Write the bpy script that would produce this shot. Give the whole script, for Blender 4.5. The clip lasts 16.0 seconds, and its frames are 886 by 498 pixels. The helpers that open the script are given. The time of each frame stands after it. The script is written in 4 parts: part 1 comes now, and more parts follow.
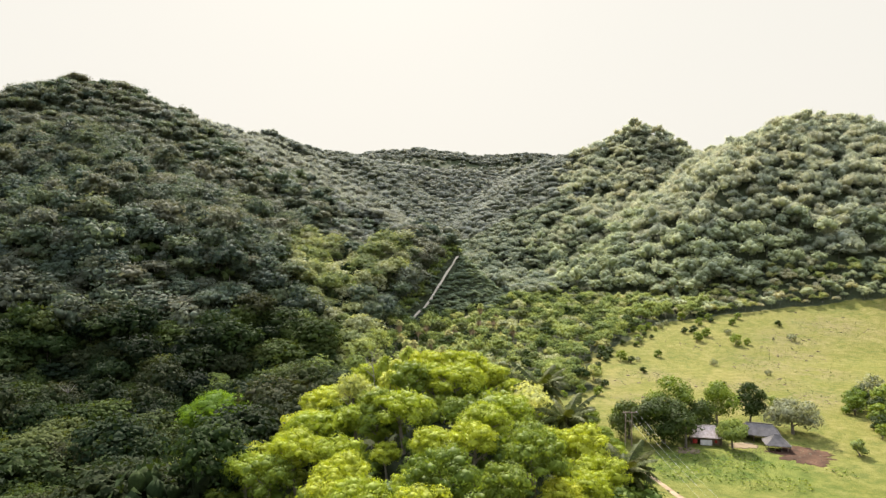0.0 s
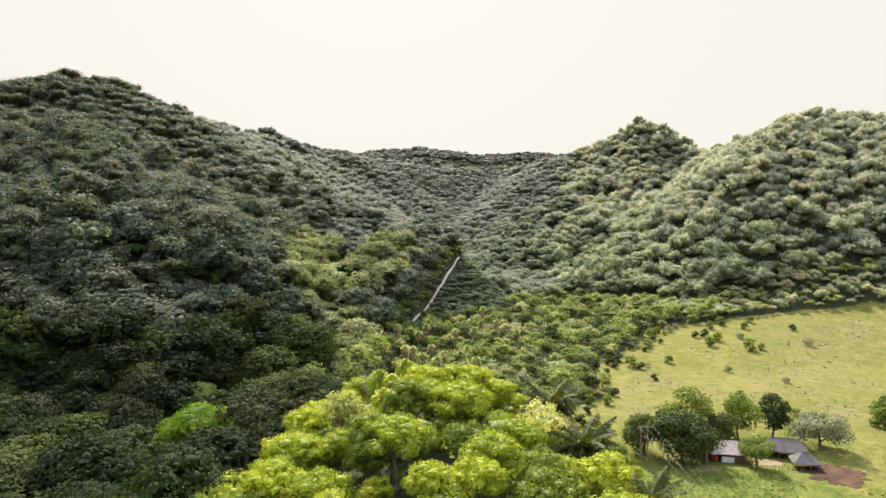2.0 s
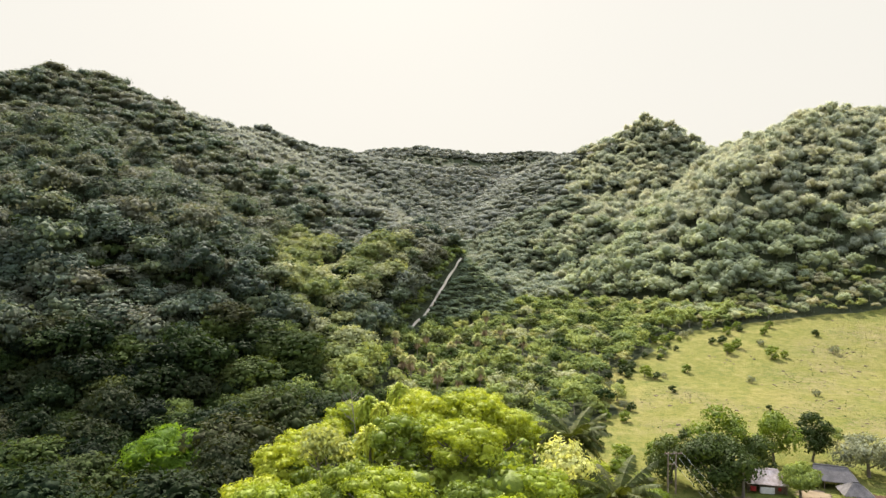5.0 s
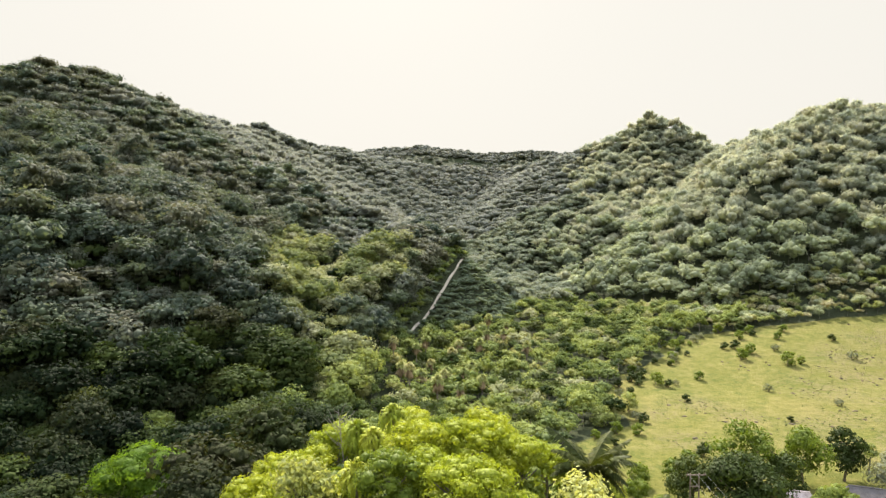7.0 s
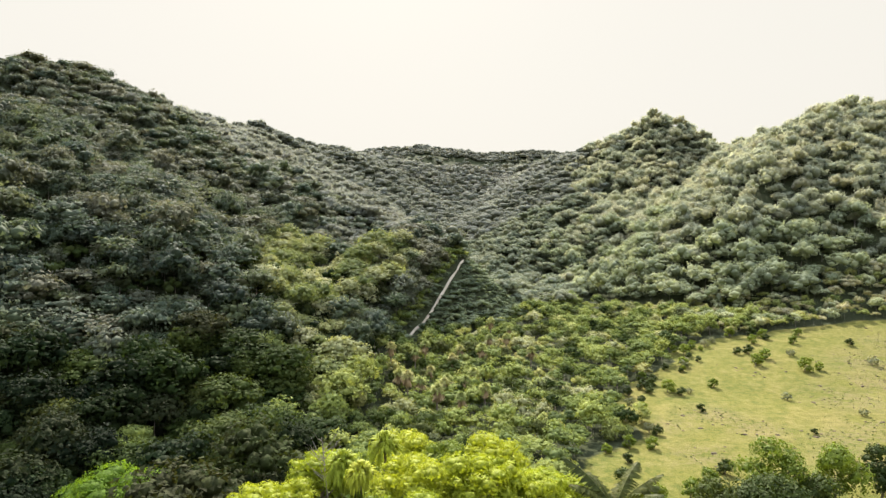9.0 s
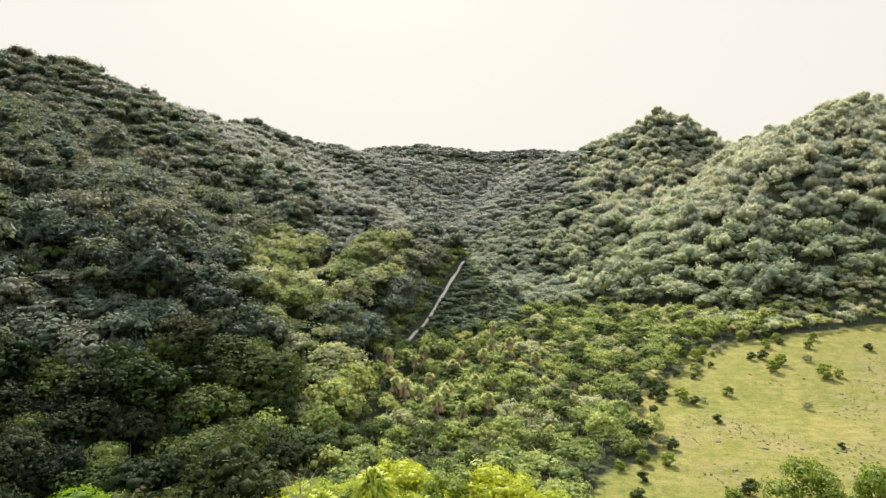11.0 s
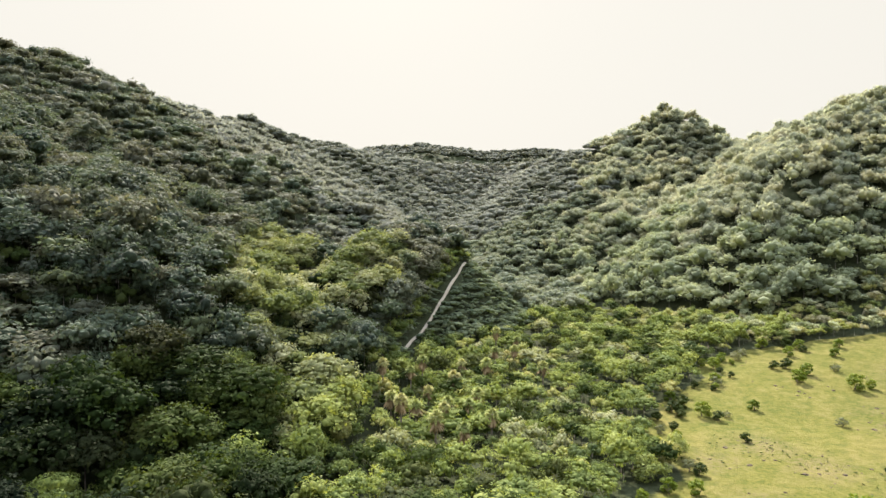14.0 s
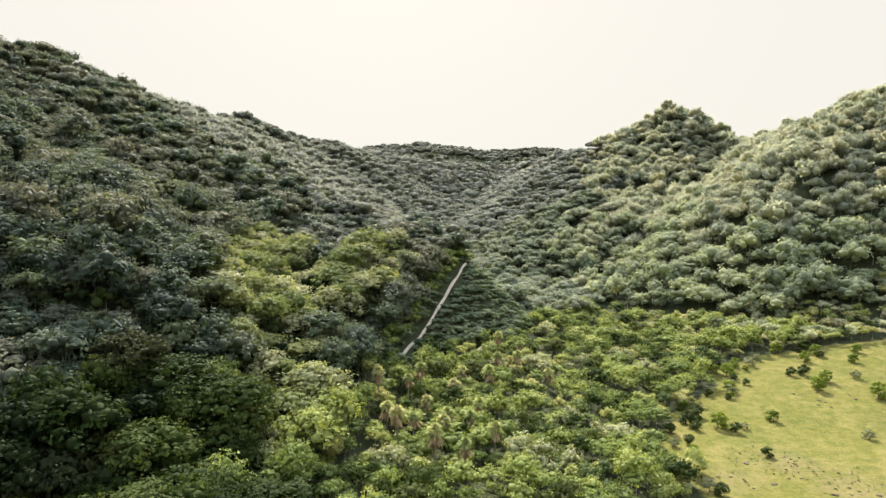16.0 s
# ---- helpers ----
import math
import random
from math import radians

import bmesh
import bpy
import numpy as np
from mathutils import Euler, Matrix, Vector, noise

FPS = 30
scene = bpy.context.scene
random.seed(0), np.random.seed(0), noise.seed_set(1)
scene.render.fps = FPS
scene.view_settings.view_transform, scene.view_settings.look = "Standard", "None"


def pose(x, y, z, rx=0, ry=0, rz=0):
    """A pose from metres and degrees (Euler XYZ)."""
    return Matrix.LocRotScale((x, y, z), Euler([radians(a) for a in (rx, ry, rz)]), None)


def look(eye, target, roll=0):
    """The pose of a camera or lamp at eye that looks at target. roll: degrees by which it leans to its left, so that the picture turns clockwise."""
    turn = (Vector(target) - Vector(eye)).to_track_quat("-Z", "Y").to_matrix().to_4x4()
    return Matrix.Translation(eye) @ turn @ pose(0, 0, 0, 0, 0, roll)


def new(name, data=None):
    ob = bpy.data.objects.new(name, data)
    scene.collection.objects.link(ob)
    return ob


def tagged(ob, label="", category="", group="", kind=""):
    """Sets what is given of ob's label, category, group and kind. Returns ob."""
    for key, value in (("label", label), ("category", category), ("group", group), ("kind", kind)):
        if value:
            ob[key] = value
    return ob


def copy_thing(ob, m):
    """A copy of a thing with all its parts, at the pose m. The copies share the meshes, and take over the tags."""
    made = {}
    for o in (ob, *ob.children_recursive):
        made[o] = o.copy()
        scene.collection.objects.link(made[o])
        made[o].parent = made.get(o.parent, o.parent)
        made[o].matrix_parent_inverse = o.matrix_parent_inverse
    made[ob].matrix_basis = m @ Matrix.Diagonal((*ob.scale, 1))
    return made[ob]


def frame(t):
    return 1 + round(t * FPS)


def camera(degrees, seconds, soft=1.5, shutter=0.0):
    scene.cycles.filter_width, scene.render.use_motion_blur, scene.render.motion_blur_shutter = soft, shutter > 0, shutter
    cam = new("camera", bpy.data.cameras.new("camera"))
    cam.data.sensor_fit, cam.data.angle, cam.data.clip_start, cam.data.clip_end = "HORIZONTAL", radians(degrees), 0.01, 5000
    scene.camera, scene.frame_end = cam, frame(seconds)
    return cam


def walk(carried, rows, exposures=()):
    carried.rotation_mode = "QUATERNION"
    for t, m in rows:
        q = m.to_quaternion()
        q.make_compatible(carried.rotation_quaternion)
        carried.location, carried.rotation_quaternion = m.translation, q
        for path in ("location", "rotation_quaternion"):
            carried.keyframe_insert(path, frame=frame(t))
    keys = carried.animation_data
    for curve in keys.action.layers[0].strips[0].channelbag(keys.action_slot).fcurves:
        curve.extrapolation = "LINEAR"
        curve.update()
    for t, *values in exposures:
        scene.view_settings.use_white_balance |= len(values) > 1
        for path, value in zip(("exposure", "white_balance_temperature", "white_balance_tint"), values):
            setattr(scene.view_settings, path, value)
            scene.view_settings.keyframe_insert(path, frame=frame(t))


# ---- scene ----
cam = camera(70, 16.0, soft=1.4)
walk(cam, [
    (0.0, pose(0.000, 0.000, 45.000, 88.688, 0, -0.861)),
    (2.0, pose(0.224, 10.811, 45.123, 88.676, 0, -0.769)),
    (4.0, pose(0.432, 21.514, 45.176, 88.676, 0, -0.691)),
    (6.0, pose(0.628, 32.119, 45.175, 88.684, 0, -0.627)),
    (8.0, pose(0.818, 42.634, 45.139, 88.697, 0, -0.577)),
    (10.0, pose(1.006, 53.070, 45.086, 88.708, 0, -0.539)),
    (12.0, pose(1.198, 63.436, 45.033, 88.716, 0, -0.515)),
    (14.0, pose(1.399, 73.743, 44.998, 88.714, 0, -0.502)),
    (16.0, pose(1.614, 84.000, 45.000, 88.700, 0, -0.502)),
])

# ---- world and sun ----
SUN_AZ, SUN_EL = -6.0, 42.0   # degrees, azimuth from +Y towards +X
sun_way = Vector((math.sin(radians(SUN_AZ)) * math.cos(radians(SUN_EL)),
                  math.cos(radians(SUN_AZ)) * math.cos(radians(SUN_EL)), math.sin(radians(SUN_EL))))
world = bpy.data.worlds.new("world")
scene.world = world
world.use_nodes = True
wt = world.node_tree
sky = wt.nodes.new("ShaderNodeTexSky")
sky.sky_type, sky.sun_disc = "NISHITA", False
sky.sun_elevation, sky.sun_rotation = radians(SUN_EL), radians(SUN_AZ)
sky.air_density, sky.dust_density, sky.ozone_density = 1.0, 6.0, 1.0
# even over the view; unseen zenith three times as bright, added for fill light
coord, axes = wt.nodes.new("ShaderNodeTexCoord"), wt.nodes.new("ShaderNodeSeparateXYZ")
sky_fill = wt.nodes.new("ShaderNodeMix")
sky_fill.data_type, sky_fill.clamp_factor = "RGBA", True
sky_fill.inputs[6].default_value = (2.79, 2.69, 2.46, 1)
sky_fill.inputs[7].default_value = (8.4, 9.2, 11.6, 1)
wt.links.new(coord.outputs["Generated"], axes.inputs[0])
rise = wt.nodes.new("ShaderNodeMapRange")
for k, v in ((1, 0.36), (2, 0.90)):
    rise.inputs[k].default_value = v
wt.links.new(axes.outputs["Z"], rise.inputs[0])
wt.links.new(rise.outputs[0], sky_fill.inputs[0])
veil = wt.nodes.new("ShaderNodeMix")
veil.data_type = "RGBA"
veil.inputs[0].default_value = 0.985
wt.links.new(sky_fill.outputs[2], veil.inputs[7])
bg = wt.nodes["Background"]
bg.inputs["Strength"].default_value = 0.1
wt.links.new(sky.outputs[0], veil.inputs[6])
wt.links.new(veil.outputs[2], bg.inputs["Color"])
sun = new("sun", bpy.data.lights.new("sun", "SUN"))
sun.data.energy, sun.data.angle, sun.data.color = 5.0, radians(0.6), (1.0, 0.91, 0.78)
sun.matrix_world = look(sun_way * 900, (0, 0, 0))
scene.view_settings.exposure = 1.72


# ---- materials ----
def material(name):
    m = bpy.data.materials.new(name)
    m.use_nodes = True
    m.node_tree.nodes.clear()
    return m, m.node_tree, m.node_tree.nodes.new("ShaderNodeOutputMaterial")


def node(nt, kind, links=(), **values):
    n = nt.nodes.new(kind)
    for k, v in values.items():
        n.inputs[k.replace("_", " ")].default_value = v
    for sock, src in links:
        nt.links.new(src, n.inputs[sock])
    return n


def ramp(nt, fac, *stops):
    r = nt.nodes.new("ShaderNodeValToRGB")
    while len(r.color_ramp.elements) < len(stops):
        r.color_ramp.elements.new(0.5)
    for e, (p, c) in zip(r.color_ramp.elements, stops):
        e.position, e.color = p, (*c, 1)
    nt.links.new(fac, r.inputs[0])
    return r.outputs[0]


def mix(nt, fac, a, b, blend="MIX"):
    m = nt.nodes.new("ShaderNodeMix")
    m.data_type, m.blend_type = "RGBA", blend
    for sock, v in ((0, fac), (6, a), (7, b)):
        if hasattr(v, "links"):
            nt.links.new(v, m.inputs[sock])
        else:
            m.inputs[sock].default_value = v
    return m.outputs[2]


def noise_of(nt, scale, detail=3.0, coords="Object", rough=0.55):
    c = nt.nodes.new("ShaderNodeTexCoord")
    n = node(nt, "ShaderNodeTexNoise", [("Vector", c.outputs[coords])], Scale=scale, Detail=detail, Roughness=rough)
    return n.outputs["Fac"]


def foliage(name, stops, translucent=0.4, gloss=0.75, patch=0.02, mottle=1.0, passed=(1.32, 1.25, 0.62), leafy=0.34, spec=0.12, grain=1.7, bloom=0.0):
    """Leaves: hue by the tree's own tint, varied leaf by leaf; light passes through them, and their wax takes the sky."""
    m, nt, out = material(name)
    att = nt.nodes.new("ShaderNodeAttribute")
    att.attribute_name = "tint"
    geo = nt.nodes.new("ShaderNodeNewGeometry")
    info = nt.nodes.new("ShaderNodeObjectInfo")
    wide = node(nt, "ShaderNodeTexNoise", [("Vector", geo.outputs["Position"])], Scale=patch, Detail=2.0).outputs["Fac"]
    a = node(nt, "ShaderNodeMath", [(0, att.outputs["Fac"]), (1, info.outputs["Random"])])
    b = node(nt, "ShaderNodeMath", [(0, geo.outputs["Random Per Island"])])
    b.operation, b.inputs[1].default_value = "MULTIPLY_ADD", leafy
    nt.links.new(a.outputs[0], b.inputs[2])
    c = node(nt, "ShaderNodeMath", [(0, wide)])
    c.operation, c.inputs[1].default_value = "MULTIPLY_ADD", 0.6
    nt.links.new(b.outputs[0], c.inputs[2])
    d = node(nt, "ShaderNodeMath", [(0, c.outputs[0])])
    d.operation, d.inputs[1].default_value = "MULTIPLY", 0.40
    col = ramp(nt, d.outputs[0], *stops)
    fine = node(nt, "ShaderNodeTexNoise", [("Vector", geo.outputs["Position"])], Scale=grain, Detail=3.0, Roughness=0.65).outputs["Fac"]
    col = mix(nt, 1.0, col, ramp(nt, fine, (0.30, (1 - .40 * mottle, 1 - .38 * mottle, 1 - .40 * mottle)), (0.68, (1 + .32 * mottle, 1 + .30 * mottle, 1 + .2 * mottle))), "MULTIPLY")
    p = node(nt, "ShaderNodeBsdfPrincipled", [("Base Color", col)], Roughness=gloss)
    p.inputs["Specular IOR Level"].default_value = spec
    p.inputs["Sheen Weight"].default_value = bloom
    p.inputs["Sheen Roughness"].default_value = 0.5
    bp = node(nt, "ShaderNodeBump", [("Height", fine)], Strength=0.5, Distance=0.4)
    nt.links.new(bp.outputs[0], p.inputs["Normal"])
    t = node(nt, "ShaderNodeBsdfTranslucent", [("Color", mix(nt, 1.0, col, (*passed, 1), "MULTIPLY"))])
    s = node(nt, "ShaderNodeMixShader", [(1, p.outputs[0]), (2, t.outputs[0])])
    s.inputs[0].default_value = translucent
    nt.links.new(s.outputs[0], out.inputs[0])
    return m


def rough_surface(name, dark, light, scale, roughness=0.9, bump=0.3, fine=6.0, tone=None):
    """Matt surface with stains at one scale and grain at a finer one."""
    m, nt, out = material(name)
    a, b = noise_of(nt, scale, 4.0), noise_of(nt, scale * fine, 5.0)
    col = mix(nt, 0.35, ramp(nt, a, (0.3, dark), (0.7, light)), ramp(nt, b, (0.3, dark), (0.7, light)))
    info = nt.nodes.new("ShaderNodeObjectInfo")
    col = mix(nt, info.outputs["Random"], col, mix(nt, 1.0, col, tone or (0.75, 0.75, 0.75, 1), "MULTIPLY"))
    p = node(nt, "ShaderNodeBsdfPrincipled", [("Base Color", col)], Roughness=roughness)
    p.inputs["Specular IOR Level"].default_value = 0.5 if roughness < 0.6 else 0.08
    bp = node(nt, "ShaderNodeBump", [("Height", b)], Strength=bump, Distance=0.05)
    nt.links.new(bp.outputs[0], p.inputs["Normal"])
    nt.links.new(p.outputs[0], out.inputs[0])
    return m


# very dark greens: the hillside's shadow painted into the leaf colour
M_FOREST_SHADE = foliage("shaded_forest_leaves", ((0.05, (0.007, 0.013, 0.006)), (0.22, (0.014, 0.023, 0.007)), (0.34, (0.023, 0.028, 0.012)), (0.44, (0.011, 0.021, 0.009)), (0.56, (0.033, 0.049, 0.013)), (0.68, (0.030, 0.032, 0.015)), (0.8, (0.047, 0.066, 0.018)), (0.95, (0.063, 0.073, 0.025))), 0.25, leafy=0.16, mottle=0.9, spec=0.04, grain=1.3)
# western slope: hill shade and a little grey haze painted into the leaves
M_SLOPE_SHADE = foliage("shaded_slope_leaves", ((0.05, (0.032, 0.048, 0.036)), (0.22, (0.056, 0.080, 0.045)), (0.34, (0.078, 0.086, 0.057)), (0.44, (0.045, 0.068, 0.050)), (0.56, (0.089, 0.114, 0.055)), (0.68, (0.104, 0.104, 0.069)), (0.8, (0.074, 0.102, 0.067)), (0.95, (0.098, 0.105, 0.076))), 0.38, passed=(1.15, 1.1, 0.8), leafy=0.14, mottle=0.7, grain=0.9, bloom=0.05)
# far forest: haze put into the leaf colour as a pale grey-green
M_UPPER_HAZE = foliage("hazed_upper_leaves", ((0.0, (0.152, 0.172, 0.146)), (0.4, (0.184, 0.204, 0.170)), (0.7, (0.204, 0.220, 0.180)), (1.0, (0.206, 0.212, 0.170))), 0.62, mottle=0.35, passed=(1.08, 1.05, 0.9), leafy=0.10, grain=0.5, bloom=0.12)
M_EDGE = foliage("wood_edge_leaves", ((0.0, (0.015, 0.028, 0.009)), (0.35, (0.027, 0.044, 0.011)), (0.6, (0.045, 0.065, 0.016)), (0.8, (0.062, 0.074, 0.024)), (1.0, (0.083, 0.098, 0.049))), 0.34, leafy=0.16, mottle=0.9, spec=0.05, grain=1.3)
# half-way tone for the valley head, part of its haze painted in
M_HEAD_HAZE = foliage("hazed_valley_head_leaves", ((0.0, (0.121, 0.152, 0.109)), (0.4, (0.157, 0.190, 0.131)), (0.7, (0.184, 0.214, 0.145)), (1.0, (0.199, 0.218, 0.147))), 0.52, mottle=0.4, passed=(1.1, 1.06, 0.85), leafy=0.1, grain=0.6, bloom=0.1)
# dull green scrub, its colour lightened to carry some haze
M_DULL_HAZE = foliage("hazed_dull_scrub_leaves", ((0.0, (0.112, 0.146, 0.098)), (0.5, (0.165, 0.205, 0.135)), (1.0, (0.220, 0.255, 0.172))), 0.5, mottle=0.4, spec=0.05)
# yellow-green spur trees, the sun's brightness painted into their leaves
M_SPUR_LIT = foliage("sunlit_spur_leaves", ((0.0, (0.061, 0.085, 0.036)), (0.4, (0.118, 0.150, 0.056)), (0.7, (0.181, 0.204, 0.086)), (1.0, (0.268, 0.280, 0.185))), 0.42, leafy=0.16, mottle=0.8, grain=1.2)
# distance haze painted into the hill's leaf colour, weaker in the foot's below
M_EAST_HAZE = foliage("hazed_hill_leaves", ((0.0, (0.195, 0.226, 0.178)), (0.4, (0.262, 0.292, 0.218)), (0.7, (0.312, 0.335, 0.240)), (1.0, (0.335, 0.338, 0.240))), 0.62, mottle=0.4, passed=(1.1, 1.06, 0.85), leafy=0.09, grain=0.6, bloom=0.06)
M_HILLFOOT_HAZE = foliage("hazed_hill_foot_leaves", ((0.0, (0.142, 0.173, 0.116)), (0.4, (0.224, 0.264, 0.166)), (0.7, (0.289, 0.328, 0.198)), (1.0, (0.390, 0.418, 0.276))), 0.54, mottle=0.5, passed=(1.15, 1.1, 0.8), leafy=0.14, grain=0.7, bloom=0.1)
M_SCRUB = foliage("scrub_leaves", ((0.0, (0.046, 0.071, 0.025)), (0.35, (0.142, 0.182, 0.060)), (0.6, (0.262, 0.292, 0.101)), (0.8, (0.308, 0.292, 0.131)), (1.0, (0.388, 0.370, 0.257))), 0.36)
M_MID = foliage("mid_green_leaves", ((0.0, (0.086, 0.121, 0.037)), (0.5, (0.164, 0.207, 0.056)), (1.0, (0.262, 0.295, 0.091))), 0.34)
M_KNOLL = foliage("bright_leaves", ((0.0, (0.072, 0.110, 0.014)), (0.3, (0.176, 0.226, 0.020)), (0.65, (0.280, 0.308, 0.026)), (1.0, (0.385, 0.368, 0.046))), 0.36, 0.6, mottle=0.85, passed=(1.28, 1.28, 0.55), leafy=0.24)
M_DEEP = foliage("deep_green_leaves", ((0.0, (0.050, 0.084, 0.013)), (0.5, (0.112, 0.155, 0.020)), (1.0, (0.205, 0.240, 0.032))), 0.36, 0.6, mottle=0.8)
M_PALE = foliage("pale_blossom_leaves", ((0.0, (0.135, 0.155, 0.075)), (0.5, (0.245, 0.262, 0.140)), (1.0, (0.375, 0.385, 0.245))), 0.35)
M_CREAM = foliage("cream_blossom_leaves", ((0.0, (0.20, 0.23, 0.070)), (0.5, (0.36, 0.38, 0.140)), (1.0, (0.52, 0.51, 0.27))), 0.4)
M_DARK = foliage("glossy_dark_leaves", ((0.0, (0.016, 0.027, 0.007)), (0.5, (0.035, 0.053, 0.011)), (1.0, (0.072, 0.090, 0.021))), 0.25, 0.7)
M_FROND = foliage("palm_frond_leaves", ((0.0, (0.025, 0.035, 0.007)), (0.5, (0.048, 0.060, 0.010)), (1.0, (0.095, 0.091, 0.025))), 0.25, 0.6)
M_BARK = rough_surface("grey_bark", (0.10, 0.085, 0.065), (0.24, 0.21, 0.17), 1.5)
M_THATCH_PALE = rough_surface("bleached_thatch", (0.26, 0.20, 0.17), (0.68, 0.58, 0.52), 1.6, bump=0.6)
M_THATCH_GREY = rough_surface("grey_thatch", (0.075, 0.07, 0.065), (0.17, 0.155, 0.145), 1.0, bump=0.6)
M_WOOD = rough_surface("weathered_wood", (0.11, 0.085, 0.06), (0.25, 0.20, 0.15), 3.0)
M_STONE = rough_surface("limestone", (0.062, 0.050, 0.031), (0.155, 0.125, 0.082), 1.3)
M_RED = rough_surface("red_cloth", (0.22, 0.025, 0.02), (0.36, 0.05, 0.04), 3.0, 0.85, 0.1)
M_WHITE = rough_surface("white_cloth", (0.45, 0.44, 0.42), (0.62, 0.61, 0.58), 3.0, 0.85, 0.1)
M_DIRT = rough_surface("pale_dirt", (0.13, 0.092, 0.054), (0.27, 0.205, 0.135), 0.5, 0.95, 0.3)
M_YARD = rough_surface("trodden_earth", (0.085, 0.065, 0.038), (0.20, 0.155, 0.10), 0.6, 0.95, 0.3)
M_TRACK = rough_surface("white_gravel", (0.32, 0.28, 0.20), (0.54, 0.48, 0.37), 0.4, 0.95, 0.3)
M_EARTH = rough_surface("red_brown_earth", (0.016, 0.009, 0.006), (0.105, 0.058, 0.034), 0.42, 0.95, 0.5)
M_WIRE = rough_surface("aluminium_wire", (0.16, 0.16, 0.16), (0.26, 0.26, 0.26), 3.0, 0.4, 0.0)
M_CLAY = rough_surface("brown_ceramic", (0.10, 0.05, 0.03), (0.16, 0.09, 0.06), 5.0, 0.3, 0.0)

# ground: grass on the meadow, leaf litter and low growth under the trees
M_GROUND, nt, out = material("ground_cover")
att = nt.nodes.new("ShaderNodeAttribute")
att.attribute_name = "meadow"
n1, n2, n3 = noise_of(nt, 0.035, 4.0), noise_of(nt, 0.35, 5.0, rough=0.65), noise_of(nt, 3.0, 4.0, rough=0.7)
grass = mix(nt, 0.5, ramp(nt, n1, (0.36, (0.058, 0.080, 0.013)), (0.50, (0.111, 0.112, 0.023)), (0.62, (0.147, 0.126, 0.039))),
            ramp(nt, n2, (0.40, (0.030, 0.052, 0.008)), (0.5, (0.116, 0.112, 0.023)), (0.60, (0.190, 0.158, 0.062))))
grass = mix(nt, 0.35, grass, ramp(nt, n3, (0.36, (0.023, 0.032, 0.009)), (0.66, (0.203, 0.174, 0.058))))
n4, n5 = noise_of(nt, 0.11, 5.0, rough=0.7), noise_of(nt, 1.1, 4.0, rough=0.7)
grass = mix(nt, ramp(nt, n4, (0.46, (0.5, 0.5, 0.5)), (0.56, (0, 0, 0))), grass, ramp(nt, n5, (0.38, (0.048, 0.062, 0.010)), (0.62, (0.122, 0.116, 0.026))))
stony = node(nt, "ShaderNodeMath", [(0, ramp(nt, n4, (0.38, (0, 0, 0)), (0.48, (1, 1, 1)))), (1, ramp(nt, n5, (0.45, (0, 0, 0)), (0.53, (1, 1, 1))))])
stony.operation = "MULTIPLY"
rocky = nt.nodes.new("ShaderNodeAttribute")
rocky.attribute_name = "rocky"
stony = node(nt, "ShaderNodeMath", [(0, stony.outputs[0]), (1, rocky.outputs["Fac"])])
stony.operation = "MULTIPLY"
thin = node(nt, "ShaderNodeMath", [(0, stony.outputs[0])])
thin.operation, thin.inputs[1].default_value = "MULTIPLY", 0.7
grass = mix(nt, thin.outputs[0], grass, (0.128, 0.106, 0.054, 1))
lush = nt.nodes.new("ShaderNodeAttribute")
lush.attribute_name = "lush"
grass = mix(nt, lush.outputs["Fac"], grass, ramp(nt, n2, (0.34, (0.036, 0.060, 0.010)), (0.66, (0.105, 0.118, 0.026))))
litter = mix(nt, n3, ramp(nt, n2, (0.35, (0.020, 0.030, 0.012)), (0.65, (0.044, 0.054, 0.022))), (0.034, 0.037, 0.020, 1))
edge = node(nt, "ShaderNodeMath", [(0, n2)])
edge.operation, edge.inputs[1].default_value = "MULTIPLY_ADD", 0.6
nt.links.new(att.outputs["Fac"], edge.inputs[2])
lawn = ramp(nt, edge.outputs[0], (0.66, (0, 0, 0)), (0.86, (1, 1, 1)))
p = node(nt, "ShaderNodeBsdfPrincipled", [("Base Color", mix(nt, lawn, litter, grass))], Roughness=0.95)
p.inputs["Specular IOR Level"].default_value = 0.05
bp = node(nt, "ShaderNodeBump", [("Height", mix(nt, 0.5, n2, n3))], Strength=1.0, Distance=0.5)
nt.links.new(bp.outputs[0], p.inputs["Normal"])
nt.links.new(p.outputs[0], out.inputs[0])


# ---- meshes ----
def np_mesh(name, V, F, mat, tint=None, bark=None, **attrs):
    """A mesh of triangles from arrays."""
    me = bpy.data.meshes.new(name)
    V, F = np.asarray(V, np.float32), np.asarray(F, np.int32)
    me.vertices.add(len(V))
    me.vertices.foreach_set("co", V.ravel())
    me.loops.add(F.size)
    me.loops.foreach_set("vertex_index", F.ravel())
    me.polygons.add(len(F))
    me.polygons.foreach_set("loop_start", np.arange(0, F.size, F.shape[1], dtype=np.int32))
    me.polygons.foreach_set("use_smooth", np.full(len(F), tint is not None))
    me.update(calc_edges=True)
    if tint is not None:
        attrs["tint"] = tint
    if bark is not None:
        me.materials.append(mat)
        me.materials.append(M_BARK)
        me.polygons.foreach_set("material_index", np.asarray(bark, np.int32))
        mat = None
    for k, v in attrs.items():
        me.attributes.new(k, "FLOAT", "POINT").data.foreach_set("value", np.asarray(v, np.float32))
    if mat:
        me.materials.append(mat)
    return me


def join(pieces):
    """Join (vertices, triangles) pairs."""
    V, F, n = [], [], 0
    for v, f in pieces:
        V.append(v), F.append(np.asarray(f) + n)
        n += len(v)
    return np.concatenate(V), np.concatenate(F)


